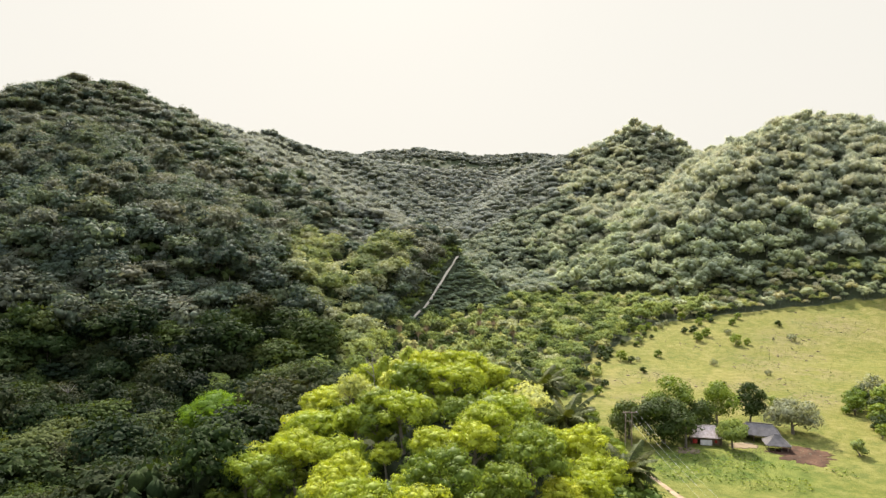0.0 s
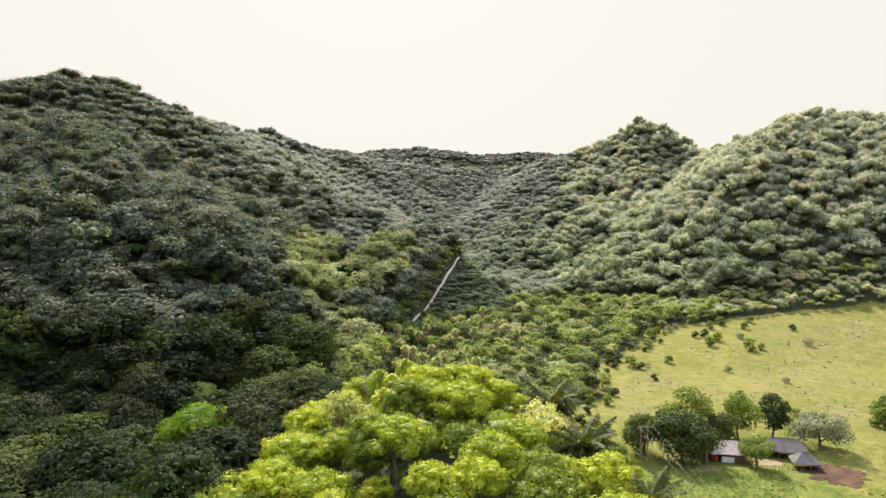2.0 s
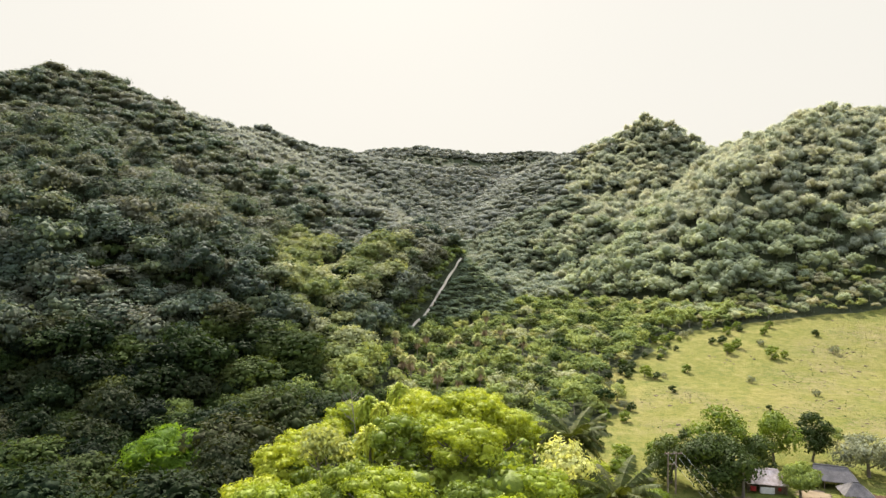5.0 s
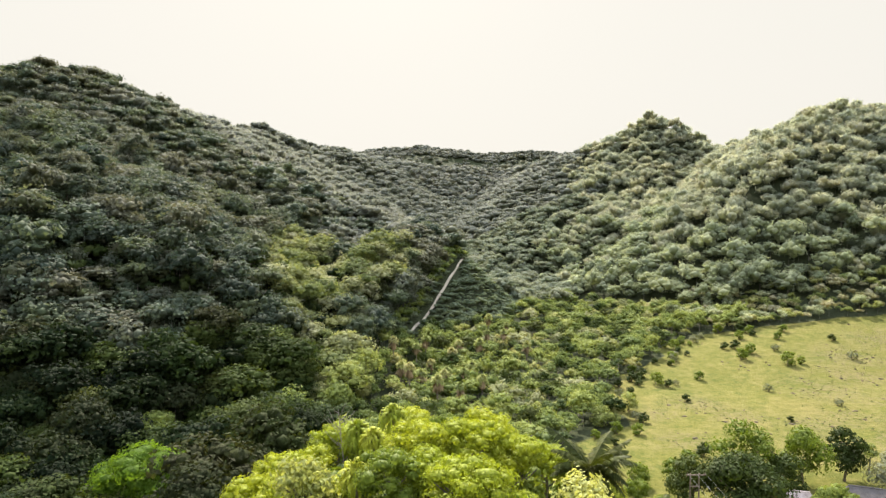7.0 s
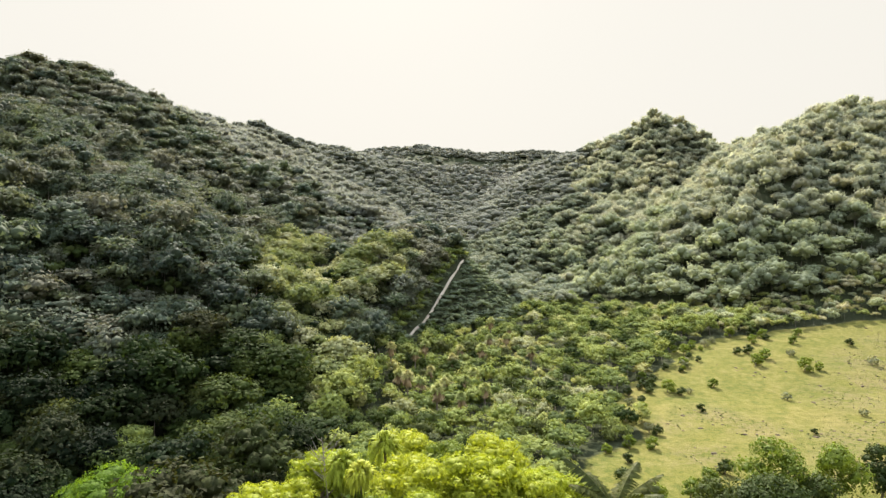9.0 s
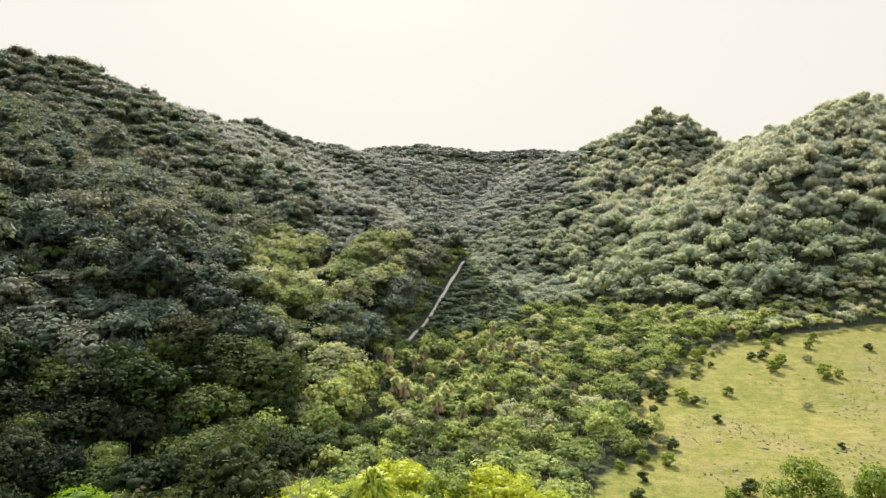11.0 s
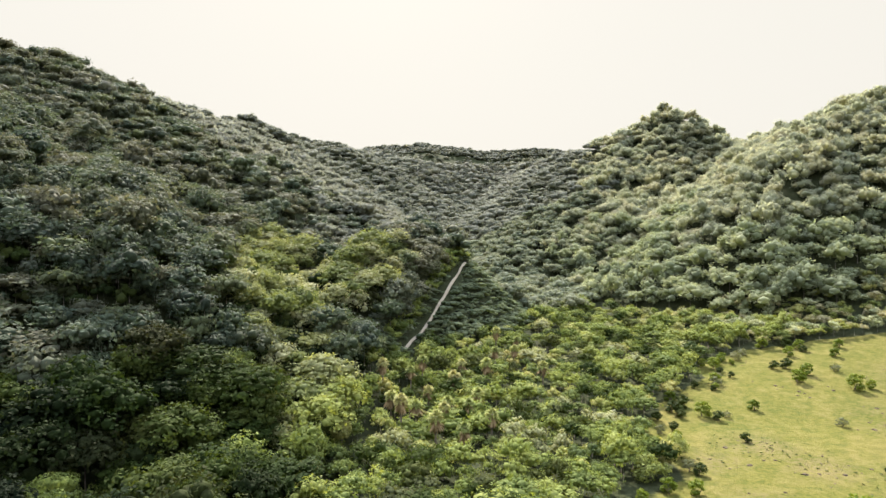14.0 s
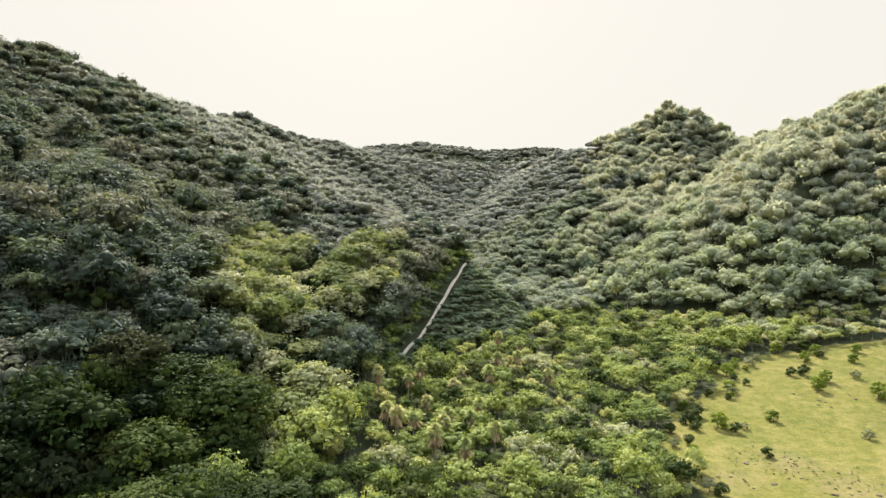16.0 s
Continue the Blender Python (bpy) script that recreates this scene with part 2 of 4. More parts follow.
def part(name, bm, mat, parent, label=""):
    me = bm
    if isinstance(bm, tuple):
        me = np_mesh(name, bm[0], bm[1], mat)
    elif isinstance(bm, bmesh.types.BMesh):
        me = bpy.data.meshes.new(name)
        bm.to_mesh(me)
        bm.free()
        me.materials.append(mat)
    ob = new(name, me)
    ob.parent = parent
    return tagged(ob, label)


def tube(points, radii, sides=6):
    """A tapered tube along points, as arrays."""
    pts, radii = [Vector(q) for q in points], [float(r) for r in radii]
    V, F = [], []
    for i, q in enumerate(pts):
        way = (pts[min(i + 1, len(pts) - 1)] - pts[max(i - 1, 0)]).normalized()
        side = way.orthogonal().normalized()
        up = way.cross(side)
        for k in range(sides):
            a = 2 * math.pi * k / sides
            V.append(q + radii[i] * (math.cos(a) * side + math.sin(a) * up))
    for i in range(len(pts) - 1):
        for k in range(sides):
            a, b = i * sides + k, i * sides + (k + 1) % sides
            F += [(a, b, b + sides), (a, b + sides, a + sides)]
    end = len(V)
    V += [pts[0], pts[-1]]
    last = (len(pts) - 1) * sides
    for k in range(sides):
        F += [(end, (k + 1) % sides, k), (end + 1, last + k, last + (k + 1) % sides)]
    return np.array([tuple(v) for v in V]), np.array(F)


def box(x0, y0, z0, x1, y1, z1, bevel=0.02):
    bm = bmesh.new()
    bmesh.ops.create_cube(bm, size=1, matrix=Matrix.LocRotScale(((x0 + x1) / 2, (y0 + y1) / 2, (z0 + z1) / 2), None, (x1 - x0, y1 - y0, z1 - z0)))
    bmesh.ops.bevel(bm, geom=bm.edges[:], offset=bevel, segments=1, affect="EDGES")
    return bm


ICO = bmesh.new()
bmesh.ops.create_icosphere(ICO, subdivisions=1, radius=1)
ICO_V = np.array([tuple(v.co) for v in ICO.verts])
ICO_F = np.array([[v.index for v in f.verts] for f in ICO.faces])
ICO.free()


def crown(rng, radius, tall, lobes, leaves, size, droop=0.0, flat=1.0, core=0.5, sharp=False, spray=False, tight=False):
    """A crown of leaf sprays on several lobes round dark cores, its underside at z 0."""
    k = np.arange(lobes)
    ang = k * 2.39996 + rng.uniform(0, 6.3)
    zf = 0.20 + 0.60 * rng.permutation((k + 0.5) / lobes)
    rad = radius * 0.72 * np.sqrt(np.clip(1 - ((zf - 0.40) / 0.58) ** 2, 0.05, 1)) * np.sqrt(rng.uniform(0.15, 1.0, lobes))
    rad[zf.argmax()] *= 0.2
    lr = radius * rng.uniform(0.8, 1.25, lobes) * np.interp(lobes, [1, 3, 5, 8, 12, 18, 28, 40, 52], [0.8, 0.58, 0.47, 0.41, 0.36, 0.31, 0.26, 0.22, 0.19])
    if spray:                              # open crowns with gaps between the boughs
        rad, lr = rad * 1.14, lr * 0.84
    C = np.stack([rad * np.cos(ang), rad * np.sin(ang), tall * zf], 1)
    squash = np.stack([rng.uniform(.85, 1.3, lobes), rng.uniform(.85, 1.3, lobes), flat * rng.uniform(.72, 1.1, lobes)], 1)
    lr = lr * rng.uniform(0.75, 1.3, lobes)
    pieces = []
    for c, r, q in zip(C, lr, squash):
        v = ICO_V * (r * core) * rng.uniform(0.75, 1.12, (12, 1)) * q
        pieces.append((v + c, ICO_F))
    V0, F0 = join(pieces)
    n = leaves * 2
    w = lr ** 2 / (lr ** 2).sum()
    li = rng.choice(lobes, n, p=w)
    way = rng.normal(size=(n, 3))
    way[:, 2] = way[:, 2] * 0.8 + 0.25
    way /= np.linalg.norm(way, axis=1)[:, None]
    P = C[li] + way * squash[li] * (lr[li] * rng.uniform(0.80 if tight else 0.68, 1.15 if tight else 1.2, n))[:, None]
    deep = np.stack([np.linalg.norm((P - c) / q, axis=1) / r for c, r, q in zip(C, lr, squash)], 1).min(1)
    pick = np.flatnonzero(deep > (0.82 if tight else 0.66))[:leaves]
    P, way = P[pick], way[pick]
    if spray:                              # leaves in sprays of five
        P, way = P[:len(P) // 5].repeat(5, 0), way[:len(P) // 5].repeat(5, 0)
        P = P + rng.normal(size=P.shape) * size * np.array([0.8, 0.8, 0.5])
    n = len(P)
    nor = way * 1.0 + rng.normal(size=(n, 3)) * 0.30 + np.array([0, 0, 0.15])
    nor /= np.linalg.norm(nor, axis=1)[:, None]
    u = np.cross(nor, rng.normal(size=(n, 3)))
    u /= np.linalg.norm(u, axis=1)[:, None]
    u[:, 2] -= droop
    v = np.cross(nor, u)
    s = size * rng.uniform(0.55, 1.4, n)[:, None]
    i = np.arange(n)[:, None]
    if not sharp:
        w0, w1 = rng.uniform(0.3, 0.6, (2, n, 1))
        Q = np.stack([P - u * s * 0.45 - v * s * w0, P - u * s * 0.35 + v * s * w1, P + u * s * 0.6], 1).reshape(-1, 3)
        return join([(V0, F0), (Q, i * 3 + np.array([[0, 1, 2]]))])
    lift = nor * s * 0.16
    Q = np.stack([P - u * s * 0.5, P + v * s * 0.36 + lift, P + u * s * 0.55, P - v * s * 0.34 + lift], 1).reshape(-1, 3)
    return join([(V0, F0), (Q, np.concatenate([i * 4 + np.array([[0, 1, 2]]), i * 4 + np.array([[0, 2, 3]])]))])


def canopy(rng, lobes, leaves, size, flat, core, spray=False):
    """The crown of a forest tree, of radius 1: a dome of leafy clumps, with loose leaf sprays standing out from each."""
    k = np.arange(lobes)
    rho = np.clip(0.78 * np.sqrt((k + 0.3) / lobes) * rng.uniform(.8, 1.2, lobes), 0, 0.82)
    ang = k * 2.39996 + rng.uniform(0, 6.3)
    z = 0.25 + 0.85 * flat * np.sqrt(1 - rho ** 2) + rng.uniform(-.14, .10, lobes) - 0.30 * flat * (rng.uniform(0, 1, lobes) < 0.28) * (rho > 0.3)
    lr = np.interp(lobes, [3, 5, 8, 12, 18, 26], [.60, .50, .41, .34, .28, .24]) * rng.uniform(.72, 1.3, lobes)
    C = np.stack([rho * np.cos(ang), rho * np.sin(ang), z], 1)
    squash = np.stack([rng.uniform(.9, 1.3, lobes), rng.uniform(.9, 1.3, lobes), (0.3 + 0.7 * flat) * rng.uniform(.75, 1.05, lobes)], 1)
    pieces = [(ICO_V * (r * core) * rng.uniform(.72, 1.12, (12, 1)) * q + c, ICO_F) for c, r, q in zip(C, lr, squash)]
    n = leaves * 3
    li = rng.choice(lobes, n, p=lr ** 2 / (lr ** 2).sum())
    way = rng.normal(size=(n, 3))
    way[:, 2] = way[:, 2] * 0.85 + 0.3
    way /= np.linalg.norm(way, axis=1)[:, None]
    P = C[li] + way * squash[li] * (lr[li] * rng.uniform(0.80, 1.18, n))[:, None]
    deep = np.stack([np.linalg.norm((P - c) / q, axis=1) / r for c, r, q in zip(C, lr, squash)], 1).min(1)
    pick = np.flatnonzero(deep > 0.78)[:leaves]
    P, way = P[pick], way[pick]
    if spray:                              # level sprays of four leaves, with shade between them
        m = len(P) // 4
        P, way = (P[:m] + way[:m] * rng.uniform(0, 0.06, (m, 1))).repeat(4, 0), way[:m].repeat(4, 0)
        P = P + rng.normal(size=P.shape) * size * np.array([0.75, 0.75, 0.16])
    n = len(P)
    nor = way * (0.7 if spray else 1.0) + rng.normal(size=(n, 3)) * (0.30 if spray else 0.42) + np.array([0, 0, 0.5 if spray else 0.2])
    nor /= np.linalg.norm(nor, axis=1)[:, None]
    u = np.cross(nor, rng.normal(size=(n, 3)))
    u /= np.linalg.norm(u, axis=1)[:, None]
    v = np.cross(nor, u)
    w = size * rng.uniform(0.5, 1.45, n)[:, None]
    a, b = rng.uniform(0.3, 0.6, (2, n, 1))
    Q = np.stack([P - u * w * 0.45 - v * w * a, P + u * w * 0.6 - np.array([0, 0, .2]) * w, P - u * w * 0.35 + v * w * b], 1).reshape(-1, 3)
    return join(pieces + [(Q, np.arange(n)[:, None] * 3 + np.array([[0, 1, 2]]))])


def trunk(rng, tall, radius, limbs=4, reach=2.0, lean=0.4):
    """A tapered trunk, and its rising limbs."""
    dx, dy = rng.normal(size=2) * lean
    path = [(0, 0, -0.6), (0.05, 0, tall * 0.1), (dx * .4, dy * .4, tall * 0.5), (dx, dy, tall)]
    stem, out = tube(path, [radius * 1.5, radius, radius * 0.8, radius * 0.45]), []
    for k in range(limbs):
        a = k * 2.4 + rng.uniform(0, 1)
        z = tall * rng.uniform(0.45, 0.95)
        b = (dx * z / tall, dy * z / tall, z)
        e = (b[0] + math.cos(a) * reach, b[1] + math.sin(a) * reach, z + reach * rng.uniform(0.6, 1.0))
        m = ((b[0] + e[0]) / 2, (b[1] + e[1]) / 2, (b[2] + e[2]) / 2 - 0.15)
        out.append(tube([b, m, e], [radius * 0.5, radius * 0.35, radius * 0.15], 5))
    return stem, out


# ---- the lie of the land ----
def vnoise(x, y, s, seed=0):
    """Smooth value noise in 0..1 with cells of s metres."""
    u, v = np.asarray(x) / s + 1000.0, np.asarray(y) / s + 1000.0
    i, j = np.floor(u).astype(np.int64), np.floor(v).astype(np.int64)
    a, b = u - i, v - j
    a, b = a * a * (3 - 2 * a), b * b * (3 - 2 * b)

    def rnd(p, q):
        n = (p * 374761393 + q * 668265263 + seed * 974634777) & 0xFFFFFFFF
        n = ((n ^ (n >> 13)) * 1274126177) & 0xFFFFFFFF
        return ((n ^ (n >> 16)) & 0xFFFF) / 65535.0
    return ((rnd(i, j) * (1 - a) + rnd(i + 1, j) * a) * (1 - b)
            + (rnd(i, j + 1) * (1 - a) + rnd(i + 1, j + 1) * a) * b)


def crest(x, y, pts, slope, soft):
    """Height of a ridge that falls off from a crest line at an even slope."""
    best = np.full(np.shape(x), -1e6)
    for (x0, y0, z0), (x1, y1, z1) in zip(pts, pts[1:]):
        dx, dy = x1 - x0, y1 - y0
        k = np.clip(((x - x0) * dx + (y - y0) * dy) / (dx * dx + dy * dy), 0, 1)
        d = np.hypot(x - x0 - k * dx, y - y0 - k * dy)
        best = np.maximum(best, z0 + k * (z1 - z0) - slope * (np.sqrt(d * d + soft * soft) - soft))
    return best


RIDGES = (
    # the long western crest, from its summit back to the head of the valley
    (((-700, 330, 60), (-420, 370, 84), (-280, 402, 103), (-254, 405, 126), (-222, 408, 139), (-199, 420, 138), (-178, 440, 128), (-166, 472, 121), (-161, 525, 128),
      (-135, 640, 130), (-100, 740, 127), (-20, 880, 131), (60, 980, 138), (130, 1076, 150)), 0.61, 10),
    # its two buttresses towards the meadow
    (((-229, 406, 130), (-139, 277, 68.3), (-113, 212, 20.3)), 0.70, 12),
    (((-200, 400, 118), (-91, 260, 44), (-73, 200, 8)), 0.62, 12),
    # the sunlit spur beside the hillside track
    (((-69, 431, 64), (-5, 364, 48), (-28, 295, 25.4), (-31, 247, 3)), 0.84, 7),
    # eastern peak and the hill beside it
    (((130, 1076, 150), (150, 860, 134), (168, 720, 126), (190, 640, 128)), 0.50, 5),
    (((148, 645, 122), (178, 636, 132), (198, 630, 130), (226, 622, 124), (252, 604, 113), (268, 492, 117), (274, 474, 130), (305, 472, 134), (345, 480, 122), (430, 520, 124), (800, 600, 100)), 0.66, 7),
    (((205, 629, 149), (211, 627, 148), (222, 622, 144), (233, 619, 136)), 1.05, 6),
    (((268, 474, 124), (201, 431, 93.6), (165, 372, 39.7)), 0.83, 12),
    # hills far behind the saddle
    (((-700, 1300, 170), (-300, 1330, 190), (-30, 1350, 226), (95, 1330, 204), (215, 1320, 205), (330, 1330, 200), (800, 1300, 170)), 0.45, 15),
    # the low wooded knoll
    (((-2, 92, 17.0), (-18, 86, 11.5), (-32, 76, 2)), 0.60, 8),
    (((-4, -60, 6), (0, 30, 15), (0, 70, 17.5), (-1, 112, 18.5), (-8, 150, 3)), 0.70, 8),
)


def height(x, y):
    """Height of the ground."""
    x, y = np.asarray(x, float), np.asarray(y, float)
    n = vnoise(x, y, 90, 3) * 0.6 + vnoise(x, y, 38, 4) * 0.4 - 0.5
    floor = -4.6 + 0.012 * np.clip(x, 0, 200) + 0.075 * np.clip(y - 235, 0, 200) + 9 * np.clip((x - 90) / 120, 0, 1) * np.clip((y - 240) / 80, 0, 1)
    zs = [floor + 0.8 * n]
    rough = (14 * n + 9 * (vnoise(x, y, 48, 14) - 0.5)) * np.clip((np.hypot(x, y - 80) - 120) / 100, 0, 1)
    for pts, slope, soft in RIDGES:
        zs.append(crest(x + 10 * (vnoise(x, y, 70, 8) - .5), y + 10 * (vnoise(x, y, 70, 9) - .5), pts, slope, soft) + rough * 0.8)
    z, k = np.array(zs), 2.5
    top = z.max(0)
    return top + k * np.log(np.exp((z - top) / k).sum(0))


MEADOW_EDGE = ((46, -60), (42, 100), (41, 128), (33, 150), (28, 172), (41, 188), (50, 200), (54, 215), (57, 233), (62, 248),
               (70, 255), (84, 268), (91, 285), (100, 295), (113, 301), (130, 305), (160, 308), (190, 307), (215, 298), (300, 292))


def meadow_mask(x, y):
    """1 on the open meadow, 0 in the woods, with a soft ragged border."""
    ex = np.interp(y, [q[1] for q in MEADOW_EDGE[:10]], [q[0] for q in MEADOW_EDGE[:10]])
    ey = np.interp(x, [q[0] for q in MEADOW_EDGE[9:]], [q[1] for q in MEADOW_EDGE[9:]])
    wob = 5 * (vnoise(x, y, 17, 21) - 0.5) + 4 * (vnoise(x, y, 7, 22) - 0.5) + 1.5
    inside = np.minimum(np.where(y < 250, x - ex, 1e3), ey - y) + wob
    inside = np.where(y > 244, np.minimum(inside, x - 58 + wob), inside)
    return np.clip(inside / 4 + 0.5, 0, 1)


# stony places in the meadow: x, y, radius
STONY = ((76, 218, 8), (81, 205, 8), (60, 209, 6), (100, 197, 9), (122, 231, 12), (151, 265, 13), (178, 278, 16), (112, 206, 8), (140, 246, 10), (60, 186, 7), (90, 181, 9), (110, 184, 10), (133, 216, 10))


def rocky(x, y):
    """Where stones break through the grass."""
    return np.clip(1.3 * np.max([np.exp(-((x - a) ** 2 + (y - b) ** 2) / r ** 2) for a, b, r in STONY], axis=0), 0, 1)


def grid(lo, hi, step, far):
    out = list(np.arange(lo, hi + 0.1, step))
    gap, a, b = step, lo, hi
    while b < far:
        gap *= 1.5
        a, b = a - gap, b + gap
        out = [a] + out + [b]
    return np.array(out)


gx, gy = grid(-440, 480, 5, 4200), grid(-120, 1420, 5, 4200)
GX, GY = np.meshgrid(gx, gy)
GZ = height(GX, GY)
nx, ny = len(gx), len(gy)
quad = (np.arange(ny - 1)[:, None] * nx + np.arange(nx - 1)).ravel()
ground = new("ground", np_mesh("ground", np.stack([GX.ravel(), GY.ravel(), GZ.ravel()], 1),
                               np.stack([quad, quad + 1, quad + nx + 1, quad + nx], 1), M_GROUND, meadow=meadow_mask(GX, GY).ravel(), rocky=rocky(GX, GY).ravel(),
                               lush=np.clip(1.5 * np.exp(-((GX - 64) / 24) ** 2 - ((GY - 130) / 15) ** 2) * (0.4 + 0.9 * vnoise(GX, GY, 8, 67)), 0, 0.9).ravel()))
ground.data.polygons.foreach_set("use_smooth", np.ones(len(ground.data.polygons), bool))
tagged(ground, "green meadow floor rising into wooded hillsides", "ground", kind="structure")


def ribbon(name, pts, width, mat, label, lift=0.12):
    """A worn track that follows the ground."""
    keep = np.array(pts, float)
    seg = np.r_[0, np.cumsum(np.hypot(*np.diff(keep.T)))]
    s = np.arange(0, seg[-1], 1.2)
    x, y = np.interp(s, seg, keep[:, 0]), np.interp(s, seg, keep[:, 1])
    x, y = x + 0.4 * (vnoise(s, s * 0, 9, 5) - .5), y
    dx, dy = np.gradient(x), np.gradient(y)
    l = np.hypot(dx, dy)
    half = width / 2 * (0.75 + 0.5 * vnoise(s, s * 0, 4, 6))
    cols = []
    for k in np.linspace(-1, 1, 5):
        px, py = x + dy / l * half * k, y - dx / l * half * k
        cols.append(np.stack([px, py, height(px, py) + lift - 0.3 * (abs(k) == 1)], 1))
    V = np.stack(cols, 1).reshape(-1, 3)
    i = (np.arange(len(s) - 1)[:, None] * 5 + np.arange(4)).ravel()
    ob = new(name, np_mesh(name, V, np.stack([i, i + 5, i + 6, i + 1], 1), mat))
    return tagged(ob, label, "track", kind="structure")


HILL_TRACK = ((-9, 276), (-6.6, 283.5), (-4, 292.5), (-0.3, 304.5), (3.6, 317), (7.5, 329), (11, 341), (14, 352))
ribbon("hillside_track", HILL_TRACK, 0.78, M_TRACK, "pale gravel track climbing the wooded hillside", 0.6)
ribbon("meadow_track", ((92, -60), (76, 0), (60, 60), (49, 104), (45, 116), (43, 128), (42, 136)), 2.0, M_DIRT, "pale worn dirt track across the grass")


def near_track(x, y):
    d = np.full(np.shape(x), 1e3)
    for (x0, y0), (x1, y1) in zip(HILL_TRACK, HILL_TRACK[1:]):
        dx, dy = x1 - x0, y1 - y0
        k = np.clip(((x - x0) * dx + (y - y0) * dy) / (dx * dx + dy * dy), 0, 1)
        d = np.minimum(d, np.hypot(x - x0 - k * dx, y - y0 - k * dy))
    return d


# ---- woods ----
RNG = np.random.default_rng(7)


def spread(x0, x1, y0, y1, gap):
    """Uneven points about gap apart."""
    ax, ay = np.meshgrid(np.arange(x0, x1, gap), np.arange(y0, y1, gap * 0.87))
    ax = ax + (np.arange(ax.shape[0])[:, None] % 2) * gap / 2
    x = (ax + RNG.uniform(-.42, .42, ax.shape) * gap).ravel()
    y = (ay + RNG.uniform(-.42, .42, ax.shape) * gap).ravel()
    return x, y


def on_knoll(x, y):
    return (x > np.interp(y, [30, 60, 76, 100, 160], [-20, -27, -30, -25, -16])) & (x < np.interp(y, [0, 60, 100, 130, 160], [30, 30, 31, 29, 18])) & (y < 160)


def visible_side(x, y):
    """False on the slopes that turn away from the valley, past the crests."""
    z = height(x, y)
    back = height(x * 0.94, y * 0.94 - 2)
    return z > back - 6


def kinds(lod, core):
    """Crowns with trunks of one level of detail: leaf count, leaf size, lobes."""
    leaves, size, lobes = lod
    out = []
    for k in range(7):
        rng = np.random.default_rng(100 + k)
        flat = (1.0, 0.8, 1.0, 0.62, 1.1, 0.75, 0.9)[k]
        v, f = canopy(rng, lobes, leaves, size, flat, core, leaves >= 250 and lobes > 8)
        v = v + np.array([0, 0, 0.42])
        stem = (np.array([(.06, 0, -.9), (-.03, .05, -.9), (-.03, -.05, -.9), (.02, 0, .9)]), np.array([(0, 1, 3), (1, 2, 3), (2, 0, 3)]))
        out.append(join([(v, f), stem]))
    return out


def woods(name, x, y, radius, lod, mat, label, tint=(-0.45, 1.35), tall=1.0, core=0.8, even=0.0, sink=0.0):
    """One mesh of many trees that stand at x, y."""
    types = kinds(lod, core)
    z = height(x, y)
    which = RNG.integers(0, len(types), len(x))
    r = radius * RNG.choice([0.6, 0.82, 1.0, 1.22, 1.45], len(x), p=[.2, .25, .27, .20, .08]) * RNG.uniform(0.88, 1.12, len(x))
    a = RNG.uniform(0, 6.283, len(x))
    r = r + (radius - r) * even
    hs = tall * RNG.uniform(0.75 + 0.15 * even, 1.35 - 0.2 * even, len(x)) * (r / radius) ** -0.45
    tone = RNG.uniform(*tint, len(x))
    VV, FF, TT, BB, n = [], [], [], [], 0
    for k, (v, f) in enumerate(types):
        sel = np.flatnonzero(which == k)
        if not len(sel):
            continue
        c, s = np.cos(a[sel])[:, None], np.sin(a[sel])[:, None]
        X = (v[:, 0] * c - v[:, 1] * s) * r[sel, None] + x[sel, None]
        Y = (v[:, 0] * s + v[:, 1] * c) * r[sel, None] + y[sel, None]
        Z = (v[:, 2] + 0.2) * (r[sel] * hs[sel])[:, None] + z[sel, None] - sink
        VV.append(np.stack([X, Y, Z], 2).reshape(-1, 3).astype(np.float32))
        FF.append((f[None] + (np.arange(len(sel)) * len(v))[:, None, None] + n).reshape(-1, 3))
        TT.append(np.repeat(tone[sel], len(v)))
        BB.append(np.tile(np.r_[np.zeros(len(f) - 3), np.ones(3)], len(sel)))
        n += len(v) * len(sel)
    ob = new(name, np_mesh(name, np.concatenate(VV), np.concatenate(FF), mat, tint=np.concatenate(TT), bark=np.concatenate(BB)))
    return tagged(ob, label, "forest", kind="stuff")


# clearings round single trees, some widened towards the camera to show them
GLADES = ((-51, 148, 12), (-48, 136, 11), (-43, 127, 11), (-38, 116, 9), (-34, 104, 7), (-60.5, 173.8, 5), (-53, 182, 4.5), (-38, 163, 4), (-79, 167, 5), (-31, 205, 4.5), (-29, 197, 3), (-44, 216, 4.5), (-42, 208, 2.5), (-24, 190, 4), (-19, 209, 4), (-66, 286, 5), (-1.5, 201, 7), (22, 232, 4), (96, 321, 3))


def free(x, y):
    """True away from the single trees and the gaps kept open before them."""
    return np.min([np.hypot(x - a, y - b) - r for a, b, r in GLADES], axis=0) > 0


def keep(x, y, m):
    return x[m], y[m]


# woods round the knoll and behind it
x, y = spread(-120, 44, -70, 88, 6.6)
m = (meadow_mask(x, y) < .1) & free(x, y) & ~(on_knoll(x, y) & (y > 31)) & ((x < 0) & (x > -0.8 * y - 96) | (x > -46) & (y < 31) | (x > 31))
woods("valley_wood", *keep(x, y, m), 4.4, (60, 0.26, 5), M_FOREST_SHADE, "dark green wood on the valley floor round the knoll", core=0.74)


# western slope and the flat wood at its foot
def track_x(y):
    return np.interp(y, [250, 272, 287, 305, 330, 350, 372], [-18, -11, -7, -3, 6, 13, 17])


